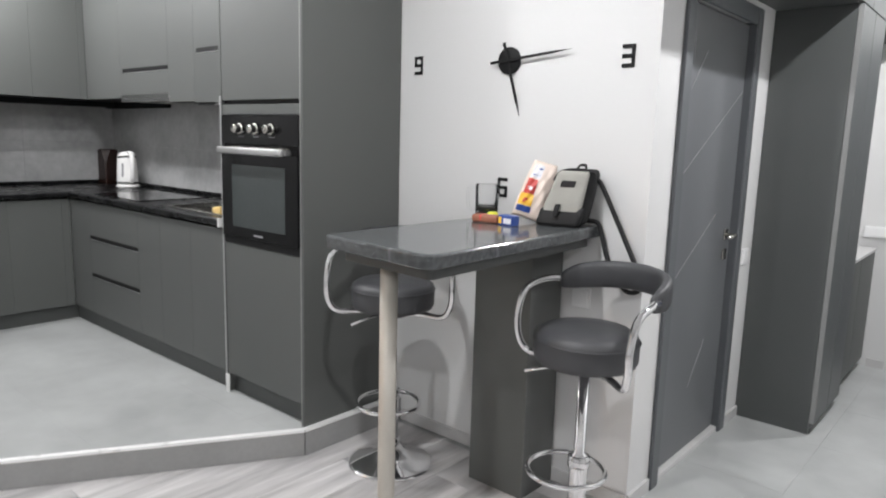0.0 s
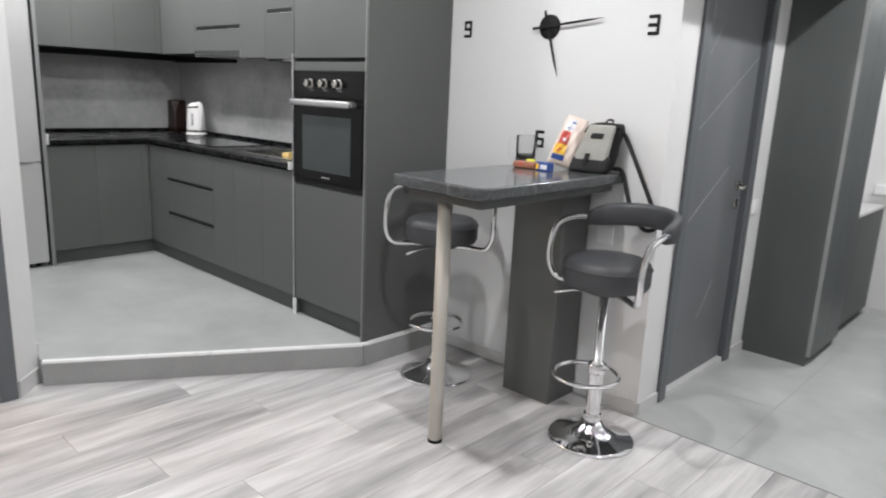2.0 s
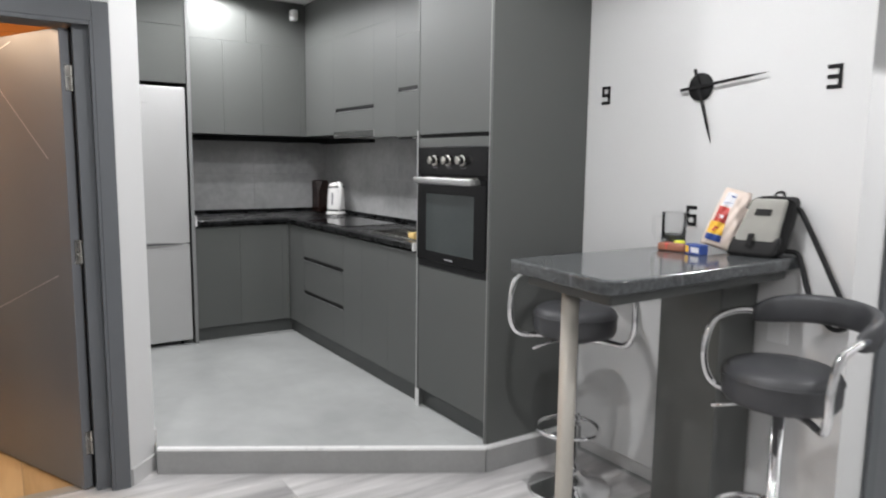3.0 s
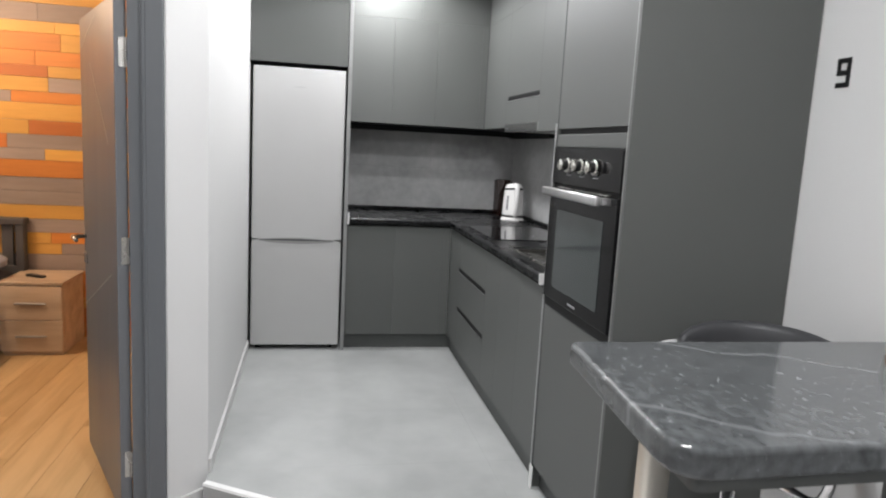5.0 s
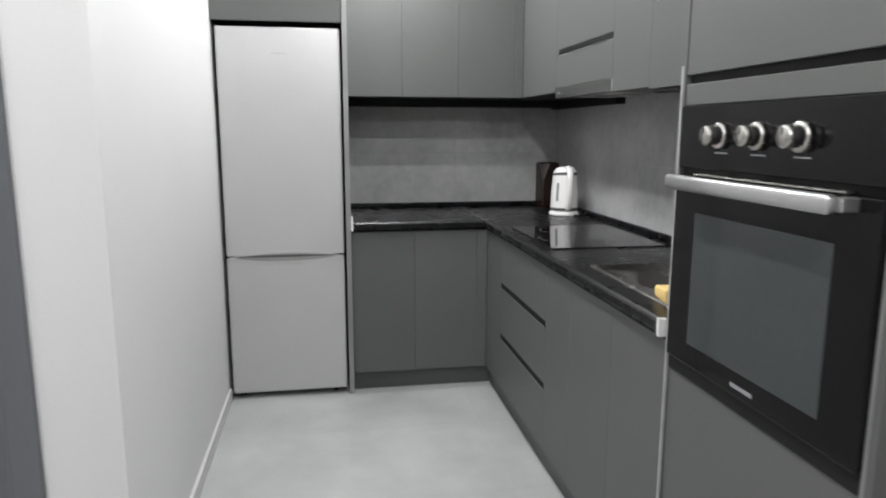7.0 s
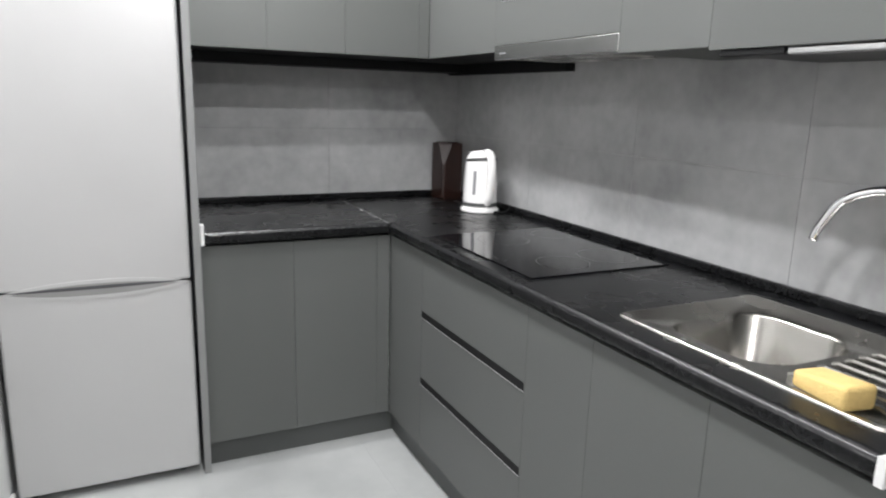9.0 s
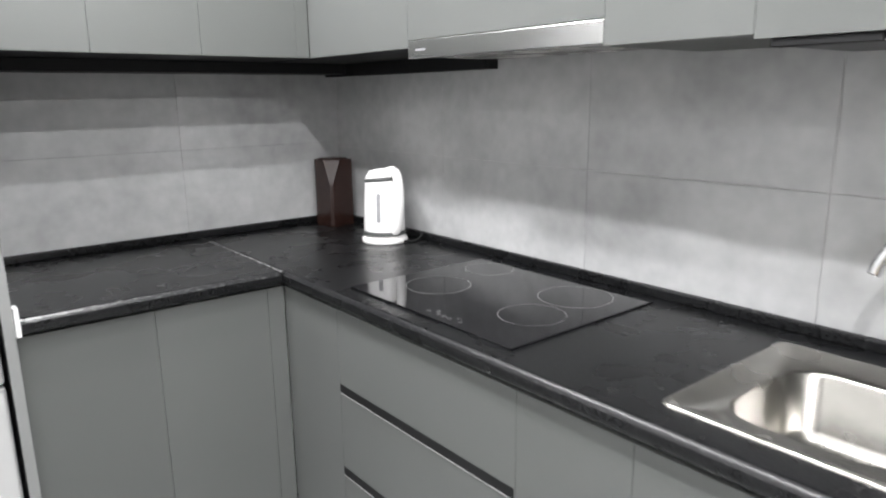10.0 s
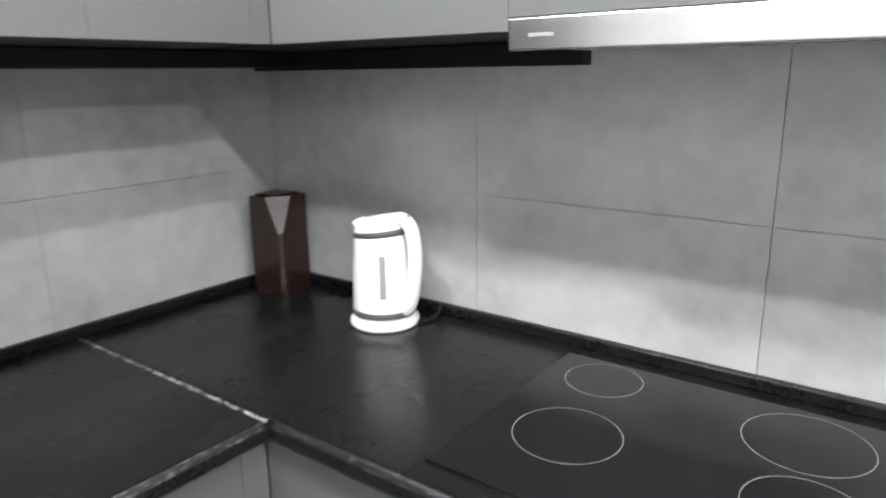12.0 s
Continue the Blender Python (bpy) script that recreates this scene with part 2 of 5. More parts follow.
M_BLOCK = surface("dark_brown_wood", (0.020, 0.009, 0.007), 0.22, 0, 5, 0.3, 40, 0.05, (1, 1, 0.2))
M_HOOD = surface("brushed_hood_steel", (0.56, 0.56, 0.555), 0.26, 1.0, 2, 0.02, 400, 0.0, rough_vary=0.03)
M_SINK = surface("sink_steel", (0.43, 0.417, 0.39), 0.26, 1.0, 9, 0.16, 160, 0.03, rough_vary=0.08)
M_BAND = surface("pale_edge_band", (0.22, 0.222, 0.22), 0.4, 0, 6, 0.05, 120, 0.02)
M_SPONGE = surface("yellow_sponge", (0.78, 0.56, 0.22), 0.95, 0, 20, 0.12, 260, 0.8)
M_LEATHER = surface("black_leatherette", (0.048, 0.049, 0.053), 0.46, 0, 8, 0.15, 300, 0.25)
M_MARBLE = marble("dark_marble")
M_PLANK = laminate("grey_oak_laminate", (0.62, 0.605, 0.60), (0.25, 0.245, 0.245), 1, 0.8)
M_OAK = laminate("warm_oak_laminate", (0.62, 0.43, 0.22), (0.43, 0.27, 0.12), 0, 0.8)
M_DOOR = surface("grey_door_film", (0.125, 0.130, 0.138), 0.38, 0, 4, 0.08, 150, 0.04, (1, 1, 0.15))
M_CASING = surface("grey_door_casing", (0.105, 0.112, 0.120), 0.42, 0, 4, 0.08, 150, 0.04, (1, 1, 0.15))
M_ENTRY = surface("blue_grey_entry_door", (0.055, 0.060, 0.078), 0.45, 0, 4, 0.1, 120, 0.06)
M_WHITEPL = surface("white_switch_plastic", (0.80, 0.80, 0.80), 0.3, 0, 6, 0.02, 90, 0.0)
M_SKIRT = surface("pale_skirting_tile", (0.56, 0.555, 0.55), 0.35, 0, 4, 0.08, 60, 0.03)
M_BAGGREY = surface("grey_canvas", (0.36, 0.355, 0.325), 0.85, 0, 12, 0.15, 420, 0.5)
M_BAGBLACK = surface("black_nylon", (0.012, 0.012, 0.013), 0.7, 0, 12, 0.2, 420, 0.5)
M_CREAM = surface("cream_foil", (0.80, 0.68, 0.60), 0.35, 0, 14, 0.08, 60, 0.2)
M_RED = surface("red_print", (0.56, 0.07, 0.06), 0.4, 0, 14, 0.15, 60, 0.1)
M_YELLOW = surface("yellow_print", (0.85, 0.50, 0.05), 0.4, 0, 14, 0.15, 60, 0.1)
M_LIME = surface("lime_cap", (0.70, 0.75, 0.05), 0.4, 0, 14, 0.1, 60, 0.1)
M_BLUE = surface("blue_print", (0.03, 0.07, 0.27), 0.4, 0, 14, 0.15, 60, 0.1)
M_BROWN = surface("brown_wrapper", (0.30, 0.12, 0.075), 0.4, 0, 14, 0.2, 60, 0.1)
M_PALEPRINT = surface("pale_print", (0.70, 0.70, 0.74), 0.4, 0, 14, 0.05, 60, 0.1)
M_GLASS = clear("clear_glass", (0.97, 0.975, 0.975), 1.22)
M_COFFEE = surface("black_coffee", (0.010, 0.006, 0.004), 0.08, 0, 4, 0.1, 60, 0.0)
M_BED = surface("dark_grey_painted_wood", (0.075, 0.072, 0.075), 0.5, 0, 6, 0.15, 60, 0.08)
M_SHEET = surface("grey_bedding", (0.085, 0.08, 0.085), 0.9, 0, 6, 0.12, 300, 0.4)
M_PILLOW = surface("pale_grey_pillow", (0.26, 0.25, 0.27), 0.9, 0, 9, 0.2, 200, 0.4)
M_STAND = laminate("sonoma_oak_print", (0.56, 0.43, 0.31), (0.34, 0.25, 0.17), 1, 0.7, 0.5)
M_REMOTE = surface("black_remote_plastic", (0.015, 0.014, 0.014), 0.4, 0, 9, 0.1, 90, 0.0)
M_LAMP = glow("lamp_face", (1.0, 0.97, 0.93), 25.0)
M_WOODS = [surface("orange_pine", (0.56, 0.20, 0.035), 0.55, 0, 5, 0.22, 50, 0.15, (1, 0.12, 1), 0.12),
           surface("yellow_pine", (0.62, 0.33, 0.07), 0.55, 0, 5, 0.2, 50, 0.15, (1, 0.12, 1), 0.12),
           surface("deep_orange_pine", (0.46, 0.14, 0.025), 0.55, 0, 5, 0.22, 50, 0.15, (1, 0.12, 1), 0.12),
           surface("weathered_grey_board", (0.30, 0.24, 0.21), 0.65, 0, 5, 0.2, 50, 0.2, (1, 0.12, 1), 0.1)]


# ---- mesh helpers ----
def to_mesh(name, bm, material, smooth=False):
    me = bpy.data.meshes.new(name)
    bm.normal_update()
    bm.to_mesh(me)
    bm.free()
    me.materials.append(material)
    if smooth:
        for p in me.polygons:
            p.use_smooth = True
    return me


def part(name, bm, material, parent=None, label="", smooth=False):
    ob = new(name, to_mesh(name, bm, material, smooth))
    ob.parent = parent
    return tagged(ob, label)


def thing(name, label, category, place=(0, 0, 0), turn=0, group="", kind=""):
    ob = new(name)
    ob.matrix_basis = pose(*place, 0, 0, turn)
    ob.empty_display_size = 0.05
    return tagged(ob, label, category, group, kind)


def solid(name, bm, material, label, category="", kind="", smooth=False, group=""):
    return tagged(new(name, to_mesh(name, bm, material, smooth)), label, category, group, kind)


def box(x0, x1, y0, y1, z0, z1, bevel=0.0, segs=2, bm=None):
    own = bm is None
    tmp = bmesh.new()
    bmesh.ops.create_cube(tmp, size=1.0)
    for v in tmp.verts:
        v.co = Vector(((x0 + x1) / 2 + v.co.x * (x1 - x0), (y0 + y1) / 2 + v.co.y * (y1 - y0), (z0 + z1) / 2 + v.co.z * (z1 - z0)))
    if bevel:
        bmesh.ops.bevel(tmp, geom=tmp.edges[:], offset=bevel, segments=segs, affect="EDGES", profile=0.5)
    if own:
        return tmp
    me = bpy.data.meshes.new("t")
    tmp.to_mesh(me)
    tmp.free()
    bm.from_mesh(me)
    bpy.data.meshes.remove(me)
    return bm


def prism(pts, z0, z1, bevel=0.0, segs=2):
    """A flat outline drawn up from z0 to z1."""
    bm = bmesh.new()
    low, high = [bm.verts.new((x, y, z0)) for x, y in pts], [bm.verts.new((x, y, z1)) for x, y in pts]
    k = len(pts)
    bm.faces.new(low[::-1]), bm.faces.new(high)
    for i in range(k):
        bm.faces.new((low[i], low[(i + 1) % k], high[(i + 1) % k], high[i]))
    bmesh.ops.recalc_face_normals(bm, faces=bm.faces[:])
    if bevel:
        es = [e for e in bm.edges if abs(e.verts[0].co.z - e.verts[1].co.z) < 1e-6]
        bmesh.ops.bevel(bm, geom=es, offset=bevel, segments=segs, affect="EDGES", profile=0.5)
    return bm


def lathe(profile, steps=32, bm=None, centre=(0, 0)):
    """Radius and height pairs turned round the upright axis."""
    bm = bm or bmesh.new()
    rings = []
    for r, z in profile:
        if r < 1e-6:
            rings.append([bm.verts.new((centre[0], centre[1], z))])
        else:
            rings.append([bm.verts.new((centre[0] + r * math.cos(2 * math.pi * i / steps), centre[1] + r * math.sin(2 * math.pi * i / steps), z)) for i in range(steps)])
    for a, b in zip(rings, rings[1:]):
        for i in range(steps):
            j = (i + 1) % steps
            if len(a) == 1 and len(b) > 1:
                bm.faces.new((a[0], b[j], b[i]))
            elif len(b) == 1 and len(a) > 1:
                bm.faces.new((a[i], a[j], b[0]))
            elif len(a) > 1:
                bm.faces.new((a[i], a[j], b[j], b[i]))
    bmesh.ops.recalc_face_normals(bm, faces=bm.faces[:])
    return bm


def tube(points, r, sides=12, closed=False, bm=None, flat=1.0):
    """A round bar along a line of points."""
    bm = bm or bmesh.new()
    pts = [Vector(p) for p in points]
    k = len(pts)
    rings, up = [], None
    for i, p in enumerate(pts):
        a = pts[(i - 1) % k] if closed or i else p
        b = pts[(i + 1) % k] if closed or i < k - 1 else p
        d = (b - a).normalized()
        if up is None:
            up = Vector((0, 0, 1)) if abs(d.z) < 0.9 else Vector((1, 0, 0))
        side = d.cross(up).normalized()
        up = side.cross(d).normalized()
        rings.append([bm.verts.new(p + r * (math.cos(2 * math.pi * j / sides) * side + flat * math.sin(2 * math.pi * j / sides) * up)) for j in range(sides)])
    for i in range(k if closed else k - 1):
        a, b = rings[i], rings[(i + 1) % k]
        for j in range(sides):
            bm.faces.new((a[j], a[(j + 1) % sides], b[(j + 1) % sides], b[j]))
    if not closed:
        bm.faces.new(rings[0][::-1]), bm.faces.new(rings[-1])
    bmesh.ops.recalc_face_normals(bm, faces=bm.faces[:])
    return bm


def smooth_line(pts, n=6):
    """A soft line through the points (Catmull-Rom)."""
    p = [Vector(q) for q in pts]
    p = [2 * p[0] - p[1]] + p + [2 * p[-1] - p[-2]]
    out = []
    for i in range(1, len(p) - 2):
        for s in range(n):
            t = s / n
            a, b, c, d = p[i - 1:i + 3]
            out.append(0.5 * (2 * b + (c - a) * t + (2 * a - 5 * b + 4 * c - d) * t * t + (3 * b - a - 3 * c + d) * t ** 3))
    return out + [p[-2]]


def clip(poly, inside):
    """A convex outline cut by a convex outline (both counter-clockwise)."""
    out = poly
    for i in range(len(inside)):
        a, b = Vector(inside[i]), Vector(inside[(i + 1) % len(inside)])
        e, src, out = b - a, out, []
        side = [e.x * (q[1] - a.y) - e.y * (q[0] - a.x) for q in src]
        for j in range(len(src)):
            p, q, sp, sq = src[j], src[(j + 1) % len(src)], side[j], side[(j + 1) % len(src)]
            if sp >= 0:
                out.append(p)
            if (sp > 0 > sq) or (sp < 0 < sq):
                t = sp / (sp - sq)
                out.append((p[0] + t * (q[0] - p[0]), p[1] + t * (q[1] - p[1])))
        if len(out) < 3:
            return []
    return out


# ---- the setting ----
W = "structure"
AX, AY = -2.955, 0.585   # where the step meets the white wall
BX, BY = -2.185, 1.855   # the step's corner before the oven column
floor = solid("floor", box(-2.99, 3.2, -3.0, 5.3, -0.12, -0.006), M_KGROUT, "pale grey oak laminate floor of the living area", "floor", W)
floor_bedroom = solid("floor_bedroom", box(-5.6, -2.99, -3.4, 0.5, -0.12, -0.006), M_GROUT, "warm oak laminate bedroom floor", "floor", W)
floor_kitchen = solid("floor_kitchen", prism([(-2.175, 2.46), (XB - 0.02, 2.46), (XB - 0.02, 0.57), (AX, AY), (BX, BY)][::-1], -0.05, KF - 0.0014), M_KGROUT,
                      "raised kitchen floor with pale concrete tiles", "floor", W)
ceiling = solid("ceiling", box(-5.6, 3.3, -3.4, 5.5, CEIL, CEIL + 0.1), M_CEIL, "smooth white painted ceiling", "ceiling", W)
# kitchen and clock wall in one plane, then the passage
wall_north = solid("wall_north", box(-5.50, -0.93, 2.444, 2.56, 0, CEIL), M_WALL, "smooth white painted wall with a large clock", "wall", W)
wall_west = solid("wall_west", box(-5.50, -5.33, 0.45, 2.444, 0, CEIL), M_WALL, "kitchen back wall behind the cabinets", "wall", W)
wall_kitchen = solid("wall_kitchen", prism([(-2.89, 0.41), (-2.89, 0.462), (-3.02, 0.585), (-5.33, 0.575), (-5.33, 0.45), (-3.02, 0.45), (-3.02, 0.41)], 0, CEIL), M_WALL,
                     "white painted wall end beside the bedroom door", "wall", W)
wall_bedroom_door = solid("wall_bedroom_door", box(-3.02, -2.89, -3.4, -0.46, 0, CEIL), M_WALL, "white painted wall beside the bedroom door", "wall", W)
solid("wall_over_bedroom_door", box(-3.02, -2.89, -0.46, 0.41, 1.965, CEIL), M_WALL, "white painted wall over the bedroom door", "wall", W)
# passage wall with the grey door
solid("wall_passage", box(-1.06, -0.93, 2.56, 2.68, 0, CEIL), M_WALL, "white painted wall before the grey door", "wall", W)
solid("wall_passage_far", box(-1.06, -0.93, 3.46, 5.2, 0, CEIL), M_WALL, "white painted passage wall beyond the grey door", "wall", W)
solid("wall_over_grey_door", box(-1.06, -0.93, 2.68, 3.46, 1.965, CEIL), M_WALL, "white painted wall over the grey door", "wall", W)
solid("wall_passage_end", box(-1.06, 0.95, 5.2, 5.32, 0, CEIL), M_WALL, "white painted wall at the passage end", "wall", W)
solid("wall_passage_east", box(0.85, 0.95, 2.5, 5.2, 0, CEIL), M_WALL, "plain white passage wall", "wall", W)
solid("wall_living_north", box(0.95, 3.3, 2.5, 2.6, 0, CEIL), M_WALL, "plain white wall of the living room", "wall", W)
solid("wall_east", box(3.2, 3.3, -3.0, 2.5, 0, CEIL), M_WALL, "plain white wall of the living room", "wall", W)
solid("wall_south", box(-2.89, 3.3, -3.1, -3.0, 0, CEIL), M_WALL, "plain white wall of the living room", "wall", W)
solid("wall_bedroom_west", box(-5.6, -5.43, -3.4, 0.45, 0, CEIL), M_WOODS[3], "bedroom wall behind coloured boards", "wall", W)
solid("wall_bedroom_south", box(-5.43, -3.02, -3.4, -3.3, 0, CEIL), M_WALL, "plain bedroom wall", "wall", W)
solid("wall_behind_grey_door", box(-1.5, -1.4, 2.56, 3.6, 0, CEIL), M_WALL, "plain wall behind the closed grey door", "wall", W)

# step: riser plates, metal nosing
step = thing("step_edge", "grey tiled step up to the kitchen with metal nosing", "step", kind=W)


def run_plate(a, b, z0, z1, out, back=0.0):
    """An upright plate along a line on the plan, standing out to its right."""
    d = (Vector(b) - Vector(a)).normalized()
    nrm = Vector((d.y, -d.x))
    p = [Vector(a) - nrm * back, Vector(b) - nrm * back, Vector(b) + nrm * out, Vector(a) + nrm * out]
    return prism([tuple(q) for q in p], z0, z1)


part("riser", run_plate((AX, AY), (BX, BY), 0, KF - 0.010, 0.012), M_RISER, step)
part("riser", run_plate((BX, BY), (-2.175, 2.444), 0, KF - 0.010, 0.012), M_RISER, step)
part("nosing", run_plate((AX, AY), (BX, BY), KF - 0.010, KF + 0.002, 0.015, 0.012), M_NOSE, step, "bright aluminium nosing")
part("nosing", run_plate((BX, BY), (-2.175, 2.444), KF - 0.010, KF + 0.002, 0.015, 0.012), M_NOSE, step, "bright aluminium nosing")


def skirting(name, a, b, z, h=0.06):
    solid(name, run_plate(a, b, z, z + h, 0.012), M_SKIRT, "pale grey tile skirting along the wall", "skirting", W)


skirting("baseboard", (-2.15, 2.444), (-0.93, 2.444), 0, 0.055)
skirting("baseboard", (-0.93, 2.444), (-0.93, 2.63), 0, 0.055)
skirting("baseboard", (-0.93, 3.51), (-0.93, 3.72), 0, 0.055)
skirting("baseboard", (-0.57, 5.2), (-0.47, 5.2), 0, 0.055)
skirting("baseboard", (-2.89, 0.462), (-3.02, 0.585), 0, 0.075)
skirting("baseboard", (-3.03, 0.585), (-4.69, 0.578), KF, 0.06)


# doors
def lever(parent, x, y, z, out, along):
    """A lever handle on a door face that looks along x (out: its sign)."""
    h = part("handle", tube([(x, y, z), (x + out * 0.05, y, z), (x + out * 0.055, y + along * 0.02, z), (x + out * 0.055, y + along * 0.12, z)], 0.009, 10), M_STEEL, parent, "satin steel lever handle", True)
    part("rosette", box(x - 0.004, x + out * 0.008, y - 0.025, y + 0.025, z - 0.025, z + 0.025, 0.003), M_STEEL, parent)
    part("lock_rosette", box(x - 0.004, x + out * 0.008, y - 0.025, y + 0.025, z - 0.12, z - 0.07, 0.003), M_STEEL, parent)
    return h


d1 = thing("door_1", "open grey flush door with thin inlaid lines, bedroom side", "door", kind=W)
for y0, y1 in ((0.396, 0.458), (-0.555, -0.455)):
    part("casing", box(-2.89, -2.872, y0, y1, 0, 2.03, 0.004), M_CASING, d1)
part("casing", box(-2.89, -2.873, -0.455, 0.396, 1.95, 2.03, 0.004), M_CASING, d1)
part("jamb", box(-3.04, -2.876, 0.385, 0.4105, 0, 1.965, 0.003), M_CASING, d1)
part("rebate_jamb", box(-3.04, -2.916, 0.329, 0.3855, 0, 1.965, 0.003), M_CASING, d1)
part("jamb", box(-3.04, -2.876, -0.462, -0.425, 0, 1.965, 0.003), M_CASING, d1)
part("head_jamb", box(-3.04, -2.876, -0.425, 0.385, 1.935, 1.966, 0.003), M_CASING, d1)
# added black strip, stands in for the shade between leaf and jamb
part("gasket", box(-3.038, -2.957, 0.3205, 0.329, 0, 1.93), M_BLACK, d1, "black strip added for the dark hinge gap")
part("threshold", box(-3.02, -2.96, -0.425, 0.329, -0.006, 0.004), M_NICKEL, d1)
LEAF = pose(-2.938, 0.302, 0.012, 0, 0, 205)
leaf = part("leaf", box(0.0, 0.748, -0.02, 0.02, 0, 1.912, 0.003), M_DOOR, d1)
leaf.matrix_basis = LEAF


def line_on(parent, x0, z0, x1, z1, y):
    """A thin inlaid strip on the leaf's face."""
    d = Vector((x1 - x0, 0, z1 - z0))
    bm = box(0, d.length, -0.0006, 0.0006, -0.002, 0.002)
    ob = part("inlay", bm, M_EDGE, parent, "thin metal inlay line")
    ob.matrix_basis = Matrix.Translation((x0, y, z0)) @ Matrix.Rotation(-math.atan2(d.z, d.x), 4, "Y")


for seg in ((0.735, 1.79, 0.365, 1.885), (0.505, 1.715, 0.13, 1.40), (0.735, 0.67, 0.105, 0.915)):
    line_on(leaf, *seg, 0.0203)
    line_on(leaf, *seg, -0.0203)
for side in (-1, 1):
    hb = tube([(0.70, side * 0.02, 0.98), (0.70, side * 0.07, 0.98), (0.69, side * 0.075, 0.98), (0.58, side * 0.075, 0.98)], 0.009, 10)
    part("handle", hb, M_STEEL, leaf, "satin steel lever handle", True)
    part("lock_rosette", box(0.675, 0.725, min(side * 0.02, side * 0.028), max(side * 0.02, side * 0.028), 0.86, 0.91, 0.003), M_STEEL, leaf)
for hz in (0.20, 1.02, 1.72):
    hg = box(-0.003, 0.0, -0.018, 0.006, hz - 0.05, hz + 0.05)
    tube([(-0.008, -0.018, hz - 0.05), (-0.008, -0.018, hz + 0.05)], 0.006, 10, bm=hg)
    part("hinge", hg, M_STEEL, leaf, "steel hinge")

d2 = thing("door_2", "closed grey flush door with thin inlaid lines", "door", kind=W)
for y0, y1 in ((2.635, 2.705), (3.435, 3.505)):
    part("casing", box(-0.93, -0.913, y0, y1, 0, 2.03, 0.004), M_CASING, d2)
part("casing", box(-0.93, -0.914, 2.705, 3.435, 1.955, 2.03, 0.004), M_CASING, d2)
part("jamb", box(-1.06, -0.917, 2.68, 2.71, 0, 1.966), M_CASING, d2)
part("jamb", box(-1.06, -0.917, 3.43, 3.46, 0, 1.966), M_CASING, d2)
part("leaf", box(-0.99, -0.95, 2.712, 3.428, 0.03, 1.955, 0.003), M_DOOR, d2)
part("threshold", box(-1.06, -0.925, 2.712, 3.428, 0, 0.028, 0.003), M_SKIRT, d2, "pale stone threshold")
for y0, z0, y1, z1 in ((2.805, 1.73, 2.808, 1.85), (2.805, 1.63, 2.95, 1.79), (2.79, 1.295, 3.42, 1.66), (2.768, 1.12, 2.77, 1.23), (2.80, 0.865, 3.21, 1.105), (3.05, 0.33, 3.20, 0.52)):
    d = Vector((0, y1 - y0, z1 - z0))
    st = part("inlay", box(-0.0008, 0.0008, 0, d.length, -0.0015, 0.0015), M_EDGE, d2, "thin metal inlay line")
    st.matrix_basis = Matrix.Translation((-0.9495, y0, z0)) @ Matrix.Rotation(math.atan2(d.z, d.y), 4, "X")
lever(d2, -0.95, 3.36, 1.0, 1, -1)

d3 = thing("door_3", "closed dark blue-grey entrance door with long handle plate", "door", kind=W)
part("leaf", box(-0.345, 0.45, 5.15, 5.205, 0.01, 1.99, 0.004), M_ENTRY, d3)
part("frame", box(-0.392, -0.345, 5.14, 5.2, 0, 2.06, 0.004), M_ENTRY, d3)
part("frame", box(0.45, 0.52, 5.14, 5.2, 0, 2.06, 0.004), M_ENTRY, d3)
part("frame", box(-0.345, 0.45, 5.14, 5.2, 1.99, 2.06, 0.004), M_ENTRY, d3)
part("handle_plate", box(-0.275, -0.235, 5.138, 5.152, 0.86, 1.09, 0.005), M_STEEL, d3, "satin steel handle plate")
part("handle", tube([(-0.255, 5.14, 1.0), (-0.255, 5.09, 1.0), (-0.24, 5.085, 1.0), (-0.13, 5.085, 1.0)], 0.01, 10), M_STEEL, d3, "satin steel lever handle", True)


# ---- kitchen fitted units ----
GAP = 0.0005


